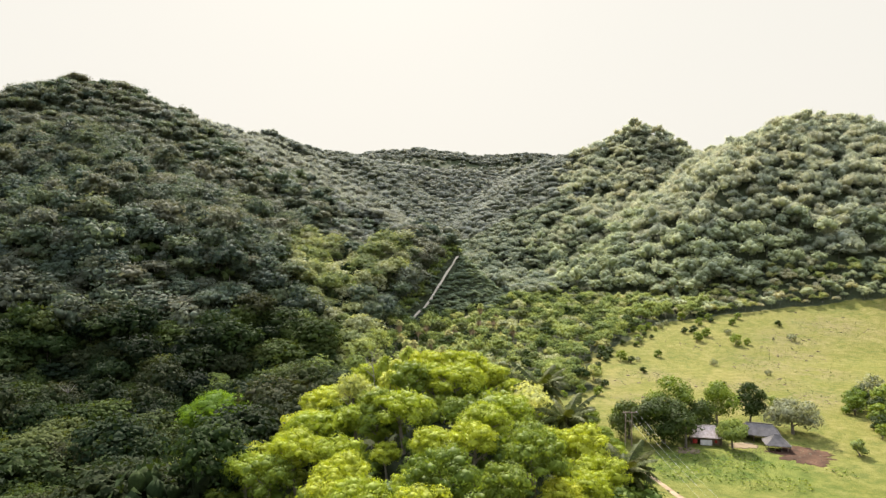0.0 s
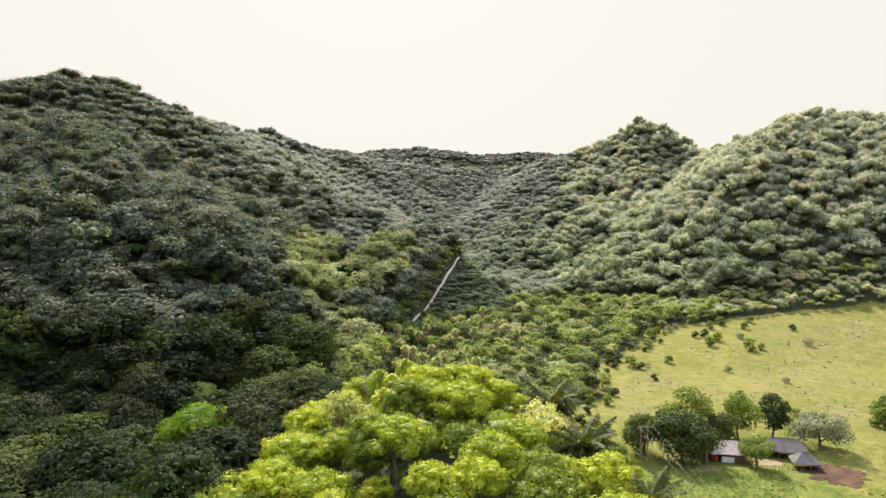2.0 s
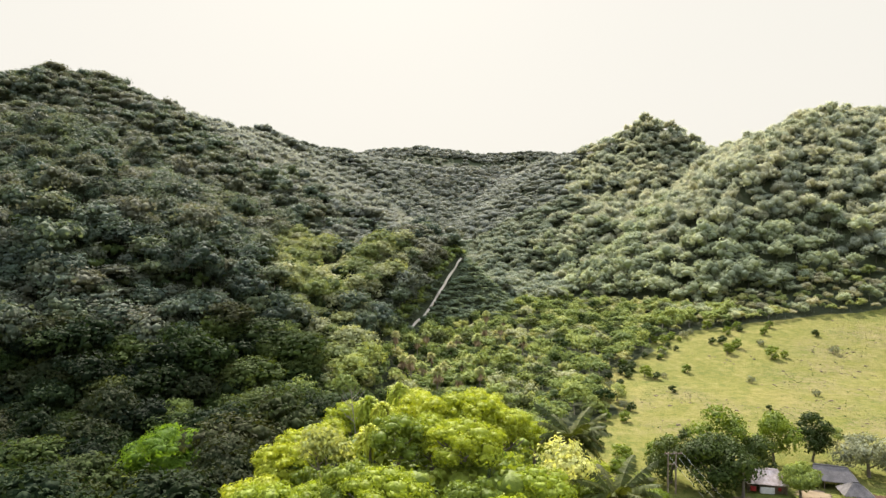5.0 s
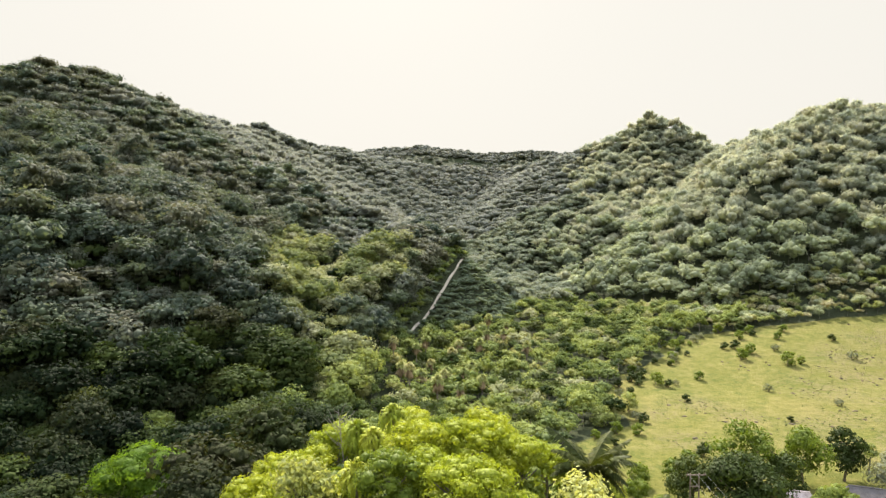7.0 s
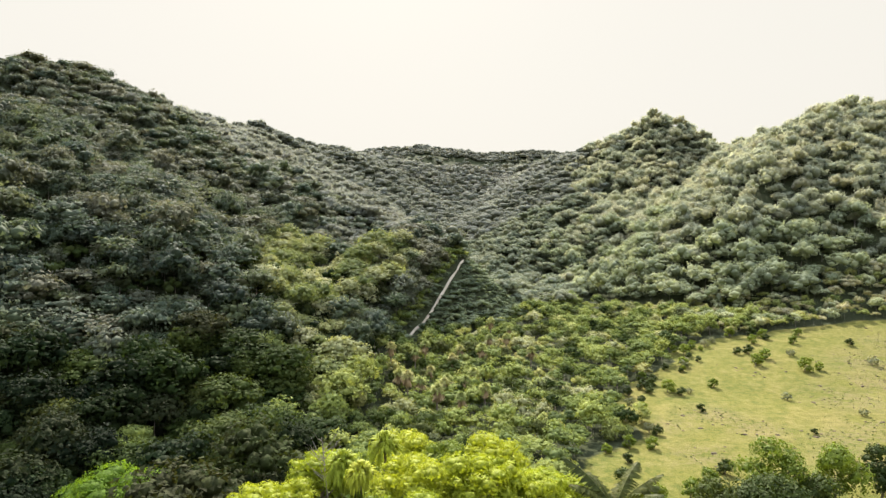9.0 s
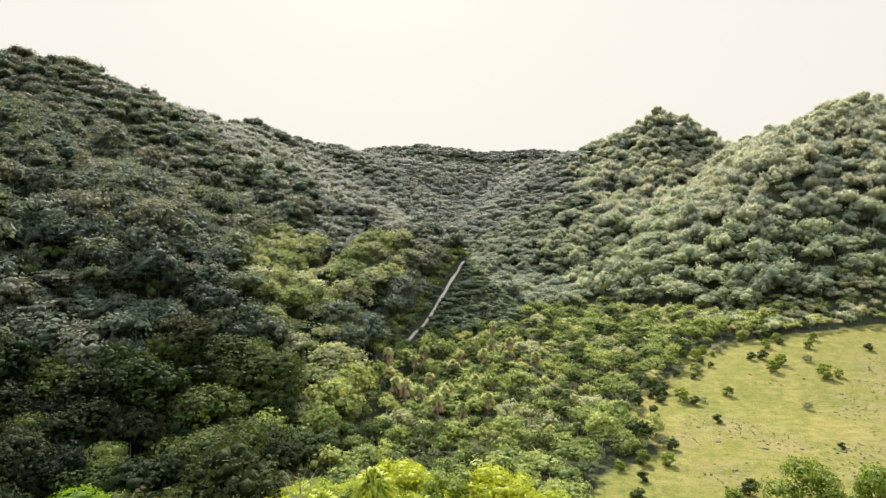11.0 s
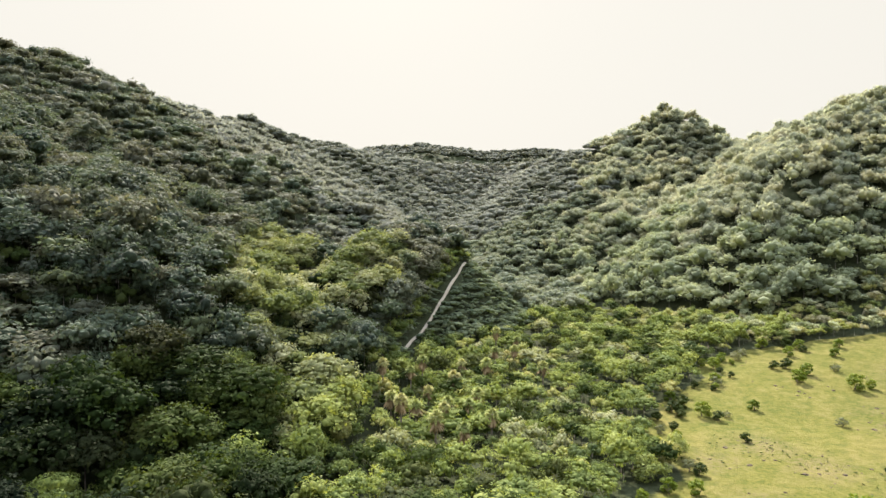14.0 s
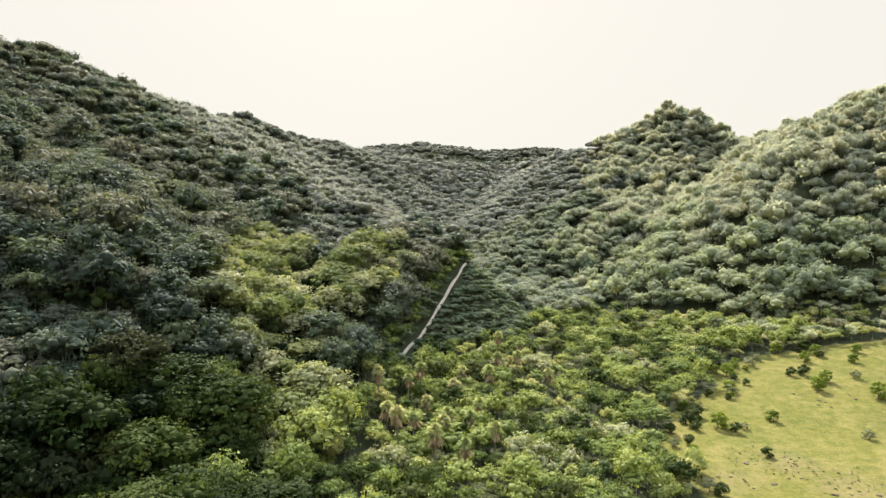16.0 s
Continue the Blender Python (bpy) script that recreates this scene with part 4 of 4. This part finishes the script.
# ---- trees of the farmstead, the meadow and the wood's edge ----
M_SILVER = foliage("silver_leaves", ((0.0, (0.075, 0.090, 0.060)), (0.5, (0.14, 0.155, 0.10)), (1.0, (0.22, 0.23, 0.16))), 0.30)
M_LIME = foliage("lime_leaves", ((0.0, (0.040, 0.080, 0.010)), (0.5, (0.085, 0.150, 0.014)), (1.0, (0.135, 0.205, 0.026))), 0.50)
SINGLE = (  # kind, place, radius, crown height, stem, leaves' material, leaf count, leaf size, lobes, label
    ("mango_tree", 53.9, 146.5, 8.2, 10.2, 1.0, M_DARK, 6600, 0.46, 24, "large rounded tree with dense dark glossy leaves", .2, 1.0),
    ("tree", 47.0, 150.5, 5.0, 9.6, 0.4, M_DARK, 3400, 0.42, 18, "dark green tree beside the power poles", .2, 1.1),
    ("tree", 60.0, 158.0, 5.6, 11.0, 2.6, M_DEEP, 3000, 0.44, 13, "yellow-green tree behind the dark tree", .2, 1.0),
    ("tree", 66.0, 155.0, 4.6, 8.2, 0.4, M_DARK, 2600, 0.42, 14, "dark green tree behind the hut", .2, 1.0),
    ("tree", 72.7, 160.2, 5.2, 11.0, 1.0, M_DEEP, 3400, 0.42, 14, "tall mid-green tree behind the huts", .3, 1.1),
    ("tree", 81.5, 160.8, 4.2, 10.8, 0.8, M_DARK, 3200, 0.42, 15, "narrow layered dark green tree behind the long hut", .2, .8),
    ("tree", 68.1, 142.2, 3.6, 5.4, 1.5, M_MID, 2400, 0.36, 11, "small feathery green tree in the yard", .5, .9),
    ("tree", 87.6, 152.0, 6.4, 8.6, 0.7, M_SILVER, 4200, 0.40, 18, "broad grey-green tree beside the huts", .2, .9),
    ("tree", 90.0, 166.0, 1.7, 2.8, 3.0, M_SCRUB, 500, 0.36, 5, "slim young tree in the meadow", .3, .9),
    ("bush", 93.3, 136.0, 1.9, 3.8, 0.1, M_SCRUB, 1100, 0.32, 7, "single rounded green bush on the grass", .1, 1.0),
    ("tree", -51.0, 148.0, 9.6, 9.0, 4.0, M_LIME, 7400, 0.34, 34, "broad bright lime green tree at the forest edge", .1, .62),
    ("tree", -60.5, 173.8, 4.8, 6.2, 3.4, M_MID, 3000, 0.36, 20, "rounded yellow-green tree among the dark wood", .1, .85),
    ("tree", -53.0, 182.0, 4.2, 5.6, 3.2, M_EDGE, 2600, 0.36, 18, "rounded fresh green tree in the dark wood", .1, .85),
    ("tree", -38.0, 163.0, 3.8, 5.0, 3.0, M_EDGE, 2400, 0.36, 18, "round mid-green tree at the edge of the wood", .1, .9),
    ("tree", -79.0, 167.0, 4.6, 6.0, 3.2, M_EDGE, 2800, 0.36, 20, "broad olive green tree in the dark wood", .1, .8),
    ("tree", -33.0, 107.0, 3.2, 4.2, 4.2, M_CREAM, 1800, 0.36, 8, "small tree with pale yellow-white blossom", .1, .9),
    ("tree", -12.5, 100.0, 3.0, 5.0, 4.4, M_CREAM, 1700, 0.38, 9, "open tree with pale whitish leaves", .2, 1.0),
    ("tree", 15.6, 97.0, 3.6, 5.4, 3.8, M_CREAM, 2000, 0.38, 9, "tree with pale whitish green blossom beside the palms", .1, .9),
    ("tree", -31.0, 205.0, 5.6, 7.0, 1.4, M_PALE, 3200, 0.36, 18, "tree covered in white blossom at the forest edge", .1, .8),
    ("tree", -44.0, 216.0, 6.0, 7.8, 1.4, M_SCRUB, 3800, 0.38, 22, "broad yellow-green tree at the foot of the spur", .1, .7),
    ("tree", -24.0, 190.0, 3.2, 4.6, 2.6, M_PALE, 1400, 0.40, 8, "pale blossoming tree in the thicket", .1, .9),
    ("tree", -19.0, 209.0, 3.0, 4.6, 2.6, M_SCRUB, 1300, 0.40, 8, "rounded yellow-green tree in the thicket", .1, .9),
    ("tree", -66.0, 286.0, 4.4, 5.6, 4.0, M_PALE, 1500, 0.5, 9, "pale blossoming tree on the spur", .1, .9),
    ("tree", 96.0, 321.0, 2.2, 5.0, 3.0, M_PALE, 800, 0.45, 7, "whitish tree at the foot of the eastern hill", .1, 1.0),
    ("tree", 49.0, 206.0, 3.4, 4.2, 1.2, M_SCRUB, 1700, 0.42, 9, "dense green tree at the meadow's edge", .1, .9),
    ("tree", 44.0, 199.0, 3.2, 3.8, 1.0, M_SCRUB, 1600, 0.42, 9, "dense green tree beside the meadow", .1, .9),
    ("tree", 54.0, 212.0, 2.8, 3.6, 1.0, M_SCRUB, 1300, 0.42, 8, "round green tree at the meadow's edge", .1, .9),
    ("tree", -1.5, 201.0, 6.8, 5.2, 1.0, M_EDGE, 3600, 0.36, 26, "broad low olive green tree in the thicket", .1, .7),
    ("tree", 22.0, 232.0, 3.4, 6.2, 1.4, M_DARK, 1500, 0.45, 8, "upright dark green tree in the thicket", .1, 1.1),
)
for k, (kind, px, py, r, t, s, mat, n, z, l, lab, dr, fl) in enumerate(SINGLE):
    ob = tree(kind, 300 + k, r, t, s, mat, n, z, l, lab, dr, fl, whole=False, airy=mat in (M_PALE, M_CREAM), tight=mat in (M_LIME, M_EDGE, M_MID))
    plant(ob, px, py, 1.0, 0, True)
    if kind == "bush":
        ob["category"] = "bush"

# bushes scattered over the meadow
BUSHES = [tree("bush", 400 + k, r, t, -0.25, mat, n, 0.28, l + 3, lab, .1, .9, airy=k == 2, tight=k < 2) for k, (r, t, mat, n, l, lab) in enumerate((
    (1.9, 4.2, M_DEEP, 800, 9, "rounded green bush standing alone on the meadow"),
    (1.6, 3.4, M_DARK, 600, 8, "low dark green bush on the meadow"),
    (1.7, 2.9, M_SILVER, 500, 7, "sparse pale grey bush on the meadow")))]
for ob in BUSHES:
    tagged(ob, category="bush", group="bushes on the meadow")
bush_spots = ((112, 266, 0, 1.2), (72, 241, 0, 1.15), (129, 275, 2, 1.0), (119, 273, 0, 1.1), (116, 280, 1, 1.2), (112, 280, 1, 1.0), (124, 293, 0, 1.0), (125, 259, 0, 1.35), (130, 259, 0, 0.8),
              (88, 245, 0, 0.85), (75, 238, 1, 0.9), (78, 240, 2, 0.7), (74, 221, 1, 0.8), (95, 274, 1, 0.7), (69, 247, 1, 0.9), (68, 253, 0, 0.9), (59, 238, 1, 0.9), (138, 289, 0, 0.9), (145, 298, 0, 0.9),
              (110, 297, 2, 0.9), (156, 283, 1, 1.0), (150, 262, 2, 1.2), (66, 240, 1, 0.8), (100, 292, 0, 0.9), (131, 296, 1, .8), (84, 262, 1, .6), (93, 200, 1, .55), (115, 215, 2, .8), (104, 232, 2, .9),
              (113, 167, 0, 1.5), (117, 172, 0, 1.7), (121, 178, 1, 1.7), (127, 184, 2, 1.8), (136, 193, 2, 1.8), (110, 153, 1, 1.5), (113, 158, 0, 1.6), (107, 148, 0, 1.0), (119, 166, 1, 1.8), (125, 171, 0, 2.0),
              (60, 176, 1, 1.1), (54, 170, 0, 1.0), (48, 163, 0, 1.2), (40, 160, 0, 1.3), (38, 172, 1, 1.1), (66, 171, 0, .9), (36, 142, 0, 1.2), (40, 138, 0, 1.1), (39, 132, 0, 1.0))
for k, (px, py, kind, sc) in enumerate(bush_spots):
    first = k == (0, 4, 2)[kind]
    plant(BUSHES[kind], px, py, sc, RNG.uniform(0, 360), first)

x, y = spread(40, 200, 150, 305, 4.4)
m = (meadow_mask(x, y) > .3) & (meadow_mask(x - 7, y + 6) < .6) & (y > 160) & (RNG.uniform(0, 1, len(x)) < .30)
for px, py in zip(*keep(x, y, m)):
    k = RNG.choice(3, p=[.5, .35, .15])
    plant(BUSHES[k], px, py, RNG.uniform(.5, 1.25), RNG.uniform(0, 360))

# bare trees
M_DEADWOOD = rough_surface("bleached_wood", (0.17, 0.15, 0.12), (0.31, 0.28, 0.24), 2.0)
for k, (px, py, tall) in enumerate(((-83, 246, 7.5), (-10.5, 114, 6.0), (-91, 158, 8.0))):
    rng = np.random.default_rng(500 + k)
    top = new("bare_tree")
    stem, limbs = trunk(rng, tall, 0.07, 18, 1.5, 0.5)
    bole = part("trunk", stem, M_DEADWOOD, top)
    for limb in limbs:
        part("branch", limb, M_DEADWOOD, bole)
    z = stand(px, py)
    top.matrix_basis = pose(px, py, z) @ Matrix.Diagonal((1.3, 1.3, 1.5, 1))
    tagged(top, "leafless tree with pale grey branches among the forest", "tree")


# ---- farmstead ----
def thatch_roof(rng, length, width, eave, ridge, hip, mat):
    """A hipped thatch: a thick sloping body, with ragged bundles laid over it in rows."""
    L, W = length / 2, width / 2
    r = L - hip
    body_v = np.array([(-L, -W, eave), (L, -W, eave), (L, W, eave), (-L, W, eave), (-r, 0, ridge), (r, 0, ridge),
                       (-L, -W, eave - .22), (L, -W, eave - .22), (L, W, eave - .22), (-L, W, eave - .22)])
    body_f = np.array([(0, 1, 5), (0, 5, 4), (2, 3, 4), (2, 4, 5), (1, 2, 5), (3, 0, 4),
                       (6, 8, 7), (6, 9, 8), (0, 6, 7), (0, 7, 1), (1, 7, 8), (1, 8, 2), (2, 8, 9), (2, 9, 3), (3, 9, 6), (3, 6, 0)])
    V, F = [], []
    planes = (((-L, -W), (L, -W), (-r, 0), (r, 0)), ((L, W), (-L, W), (r, 0), (-r, 0)), ((L, -W), (L, W), (r, 0), (r, 0)), ((-L, W), (-L, -W), (-r, 0), (-r, 0)))
    for a, b, c, d in planes:
        a, b, c, d = (np.array([*q, z]) for q, z in ((a, eave), (b, eave), (c, ridge), (d, ridge)))
        nor = np.cross(b - a, c - a)
        nor /= np.linalg.norm(nor)
        for row in range(13):
            u0, u1 = row / 13 - 0.05, (row + 1.5) / 13
            n = int(np.linalg.norm(b - a) / 0.20)
            for k in range(n):
                s, e = (k + rng.uniform(-.3, .3)) / n, (k + 1 + rng.uniform(-.2, .4)) / n
                lo0, lo1 = a + (b - a) * s, a + (b - a) * e
                hi0, hi1 = c + (d - c) * s, c + (d - c) * e
                j = rng.uniform(-.05, .03)
                q = [lo0 + (hi0 - lo0) * (u0 + j), lo1 + (hi1 - lo1) * (u0 + j * .6), lo1 + (hi1 - lo1) * min(u1, 1), lo0 + (hi0 - lo0) * min(u1, 1)]
                q[0] = q[0] + nor * rng.uniform(.04, .09)
                q[1] = q[1] + nor * rng.uniform(.04, .09)
                q[2], q[3] = q[2] + nor * .03, q[3] + nor * .03
                i = len(V)
                V += q
                F += [(i, i + 1, i + 2), (i, i + 2, i + 3)]
    top = tube([(-r - .1, 0, ridge + .02), (0, 0, ridge + .06), (r + .1, 0, ridge + .02)], [.16, .18, .16], 6)
    return join([(body_v, body_f), (np.array(V), np.array(F))]), top


def hut(seed, x, y, turn, length, width, eave, ridge, hip, mat, label, walls=True, open_front=False):
    rng = np.random.default_rng(seed)
    top = new("thatched_hut")
    cover, cap = thatch_roof(rng, length, width, eave, ridge, hip, mat)
    part("ridge_bundle", cap, mat, part("roof", cover, mat, top))
    L, W = length / 2 - .5, width / 2 - .5
    for px in np.linspace(-L, L, 4):
        for py in (-W, W):
            part("post", tube([(px, py, -.4), (px, py, eave + .1)], [.09, .08], 7), M_WOOD, top)
    if walls:
        sides = [((-L, W), (L, W)), ((-L, -W), (-L, W)), ((L, -W), (L, W))]
        if not open_front:
            sides.append(((-L + 1.6, -W), (L, -W)))
        for a, b in sides:
            a, b = np.array(a), np.array(b)
            n = int(np.linalg.norm(b - a) / .16)
            wall = part("wall", tube([(*a, eave - .35), (*((a + b) / 2), eave - .33), (*b, eave - .35)], [.05, .05, .05], 6), M_WOOD, top)
            for k in range(n):
                c = a + (b - a) * (k + .5) / n
                h = eave - rng.uniform(.05, .2)
                wall_pole = tube([(c[0], c[1], -.2), (c[0] + rng.uniform(-.02, .02), c[1], h)], [.065, .055], 5)
                part("wall_pole", wall_pole, M_WOOD, wall)
    top.matrix_basis = pose(x, y, stand(x, y), 0, 0, turn)
    return tagged(top, label, "hut", "huts of the farmstead")


hut(1, 63.9, 146.8, -14, 7.4, 5.2, 1.9, 3.9, 1.6, M_THATCH_PALE, "small hut with bleached pale thatch and pole walls")
hut(2, 77.2, 147.9, -22, 8.8, 5.2, 1.8, 3.9, 1.6, M_THATCH_GREY, "long hut with a dark grey thatched roof, open in front", True, True)
hut(3, 77.6, 141.0, -15, 5.0, 4.4, 1.5, 3.3, 2.1, M_THATCH_GREY, "little open shelter with a grey thatched roof", False)


def cloth(name, x0, x1, y, z0, z1, mat, label, seed):
    rng = np.random.default_rng(seed)
    n, V, F = 9, [], []
    for i in range(n):
        for j in range(6):
            u, v = i / (n - 1), j / 5
            V.append((x0 + (x1 - x0) * u, y + .07 * math.sin(u * 13 + seed) * v, z1 + (z0 - z1) * v + rng.uniform(-.02, .02)))
    V = np.array(V)
    for i in range(n - 1):
        for j in range(5):
            a = i * 6 + j
            F += [(a, a + 6, a + 7), (a, a + 7, a + 1)]
    F = np.array(F)
    back = V + np.array([0, .02, 0])
    ob = new(name, np_mesh(name, *join([(V, F), (back, F[:, ::-1])]), mat))
    ob.matrix_basis = pose(63.6, 146.8, stand(63.6, 146.8), 0, 0, -14)
    return tagged(ob, label, "laundry")


cloth("red_cloth", -2.9, -1.9, -2.75, 0.45, 1.42, M_RED, "red cloth hung out at the front of the hut", 1)
cloth("white_sheet", -1.2, 1.3, -2.75, 0.15, 1.38, M_WHITE, "white sheet hung out at the front of the hut", 2)
cloth("small_cloth", 1.9, 2.4, -2.75, 0.8, 1.45, M_RED, "small reddish cloth hung at the hut wall", 3)
line = tube([(-3.4, -2.75, 1.45), (0, -2.75, 1.40), (3.4, -2.75, 1.50)], [.02, .02, .02], 4)
top = new("washing_line")
part("line", line, M_WOOD, top)
for px in (-3.4, 3.4):
    part("post", tube([(px, -2.75, -.3), (px, -2.75, 1.7)], [.05, .045], 6), M_WOOD, top)
top.matrix_basis = pose(63.6, 146.8, stand(63.6, 146.8), 0, 0, -14)
tagged(top, "washing line on two wooden posts before the hut", "washing line")


def patch(name, cx, cy, rx, ry, mat, label, seed, lift=0.10):
    """Bare ground with a ragged outline."""
    V, F, n = [], [], 90
    for ring in range(7):
        k = ring / 6
        for j in range(n):
            a = 2 * math.pi * j / n
            w = 0.60 + 0.5 * float(vnoise(math.cos(a) * 3 + seed * 9, math.sin(a) * 3, 1.1, seed)) + 0.22 * float(vnoise(math.cos(a) * 12, math.sin(a) * 12, 1.0, seed)) + 0.30 * (float(vnoise(j * 0.9, 0, 1.0, seed)) - 0.5)
            x, y = cx + rx * k * w * math.cos(a), cy + ry * k * w * math.sin(a)
            V.append((x, y, stand(x, y) + lift - (0.3 if ring == 6 else 0)))
    for ring in range(6):
        for j in range(n):
            a, b = ring * n + j, ring * n + (j + 1) % n
            F += [(a, a + n, b + n), (a, b + n, b)]
    return tagged(new(name, np_mesh(name, V, F, mat)), label, "bare ground", kind="structure")


patch("earth_patch", 81.5, 137.0, 6.8, 6.6, M_EARTH, "bare red-brown trampled earth beside the shelter", 3)
patch("yard_floor", 57.5, 141.0, 3.0, 2.6, M_YARD, "bare pale dirt under the trees by the hut", 5)
patch("yard_ground", 71.5, 143.6, 3.4, 2.4, M_YARD, "worn pale ground between the huts", 6)

# low fence, stones and odds and ends round the yard
top = new("stick_fence")
for k in range(7):
    px, py = 70.4 + k * 0.85 + RNG.uniform(-.2, .2), 139.4 - k * 0.2 + RNG.uniform(-.15, .15)
    h = RNG.uniform(.5, 1.1)
    part("stake", tube([(px, py, stand(px, py) - .2), (px + RNG.uniform(-.15, .15), py, stand(px, py) + h)], [.05, .035], 5), M_WOOD, top)
tagged(top, "low fence of rough wooden stakes in the yard", "fence")


def stone(seed, r):
    rng = np.random.default_rng(seed)
    bm = bmesh.new()
    bmesh.ops.create_icosphere(bm, subdivisions=2, radius=r)
    for v in bm.verts:
        v.co *= 0.8 + 0.5 * noise.noise(v.co / r * 1.4 + Vector((seed * 3.1, 0, 0)))
        v.co.z *= 0.62
    me = bpy.data.meshes.new("stone")
    bm.to_mesh(me)
    bm.free()
    me.materials.append(M_STONE)
    return me


STONES = [stone(k, 0.55) for k in range(5)]
x, y = spread(46, 190, 118, 300, 4.6)
w = vnoise(x, y, 26, 31) * 0.7 + vnoise(x, y, 9, 32) * 0.3
m = (meadow_mask(x, y) > .9) & (w + 0.5 * rocky(x, y) > 0.78) & (np.hypot(x - 68, y - 143) > 24) & (x < 0.75 * y)
x, y = keep(x, y, m)
for k, (px, py) in enumerate(list(zip(x, y))[:280]):
    px, py = px + RNG.uniform(-3, 3), py + RNG.uniform(-2, 2)
    ob = new("stone", STONES[k % 5])
    sc = RNG.choice([0.4, 0.6, 0.8, 1.2], p=[.4, .3, .2, .1])
    ob.matrix_basis = pose(px, py, stand(px, py) + 0.02, 0, 0, RNG.uniform(0, 360)) @ Matrix.Diagonal((sc * RNG.uniform(.8, 1.6), sc, sc * .8, 1))
    tagged(ob, "grey limestone boulder lying in the meadow grass", "stone", "stones in the meadow")

for k in range(26):
    a, d = RNG.uniform(0, 6.28), RNG.uniform(0.5, 5.6)
    px, py = 81.5 + d * math.cos(a), 137.0 + d * math.sin(a)
    ob = new("stone", STONES[k % 5])
    sc = RNG.uniform(.2, .5)
    ob.matrix_basis = pose(px, py, stand(px, py) + 0.12, 0, 0, RNG.uniform(0, 360)) @ Matrix.Diagonal((sc * RNG.uniform(.8, 1.6), sc, sc * .8, 1))
    tagged(ob, "small brown stone lying on the trampled earth", "stone", "stones on the bare earth")

# weeds and tufts
x, y = spread(40, 200, 96, 330, 2.6)
m = (meadow_mask(x, y) > .8) & (0.5 * rocky(x, y) + 0.5 * vnoise(x, y, 14, 41) + 0.5 * vnoise(x, y, 5, 42) > 0.76 + RNG.uniform(0, 0.25, len(x))) & (np.hypot(x - 79, y - 137) > 11) & (np.hypot(x - 64, y - 128) > 21) & (np.hypot(x - 66, y - 146) > 9) & (x < 0.78 * y)
woods("meadow_weeds", *keep(x, y, m), 0.33, (10, 0.7, 1), M_DARK, "weeds and tufts of taller grass in the meadow", tall=0.4)

x, y = spread(44, 92, 108, 150, 1.15)
m = (meadow_mask(x, y) > .8) & (np.exp(-((x - 64) / 24) ** 2 - ((y - 130) / 15) ** 2) * (0.5 + vnoise(x, y, 7, 43)) > 0.52) & (np.hypot(x - 79, y - 137) > 9) & (np.hypot(x - 68, y - 147) > 8)
woods("yard_grass", *keep(x, y, m), 0.34, (9, 0.8, 1), M_DEEP, "tufts of lush green grass before the huts", tall=0.5, core=0.3)

# ---- power line ----
def pole(tall):
    top = new("power_pole")
    for px in (-0.75, 0.75):
        part("post", tube([(px, 0, -.8), (px, 0, tall * .5), (px, 0, tall)], [.17, .15, .12], 8), M_WOOD, top)
    arm = part("crossarm", box(-1.5, -.2, tall - .35, 1.9, -.06, tall - .13), M_WOOD, top)
    part("brace", box(-.9, -.19, tall - 2.3, .9, -.07, tall - 2.15), M_WOOD, top)
    for px in (-1.3, 0.2, 1.7):
        part("insulator", tube([(px, -.13, tall - .13), (px, -.13, tall + .02), (px, -.13, tall + .10)], [.06, .09, .05], 8), M_CLAY, arm)
    return tagged(top, "pair of wooden power poles joined by a crossarm", "power pole", "power poles")


P1, P2 = (45.2, 145.0), (42.6, 58.0)
first = pole(8.0)
first.matrix_basis = pose(*P1, stand(*P1), 0, 0, 2)
second = copy_thing(first, pose(*P2, stand(*P2), 0, 0, 2))
for px in (-1.3, 0.2, 1.7):
    a = Vector((P1[0] + px, P1[1] - .13, stand(*P1) + 8.08))
    b = Vector((P2[0] + px, P2[1] - .13, stand(*P2) + 8.08))
    pts = [a.lerp(b, k) - Vector((0, 0, 1.6 * 4 * k * (1 - k))) for k in np.linspace(0, 1, 16)]
    tagged(new("power_cable", np_mesh("power_cable", *tube(pts, [.013] * 16, 4), M_WIRE)), "thin metal power cable strung between the poles", "cable", "power cables")
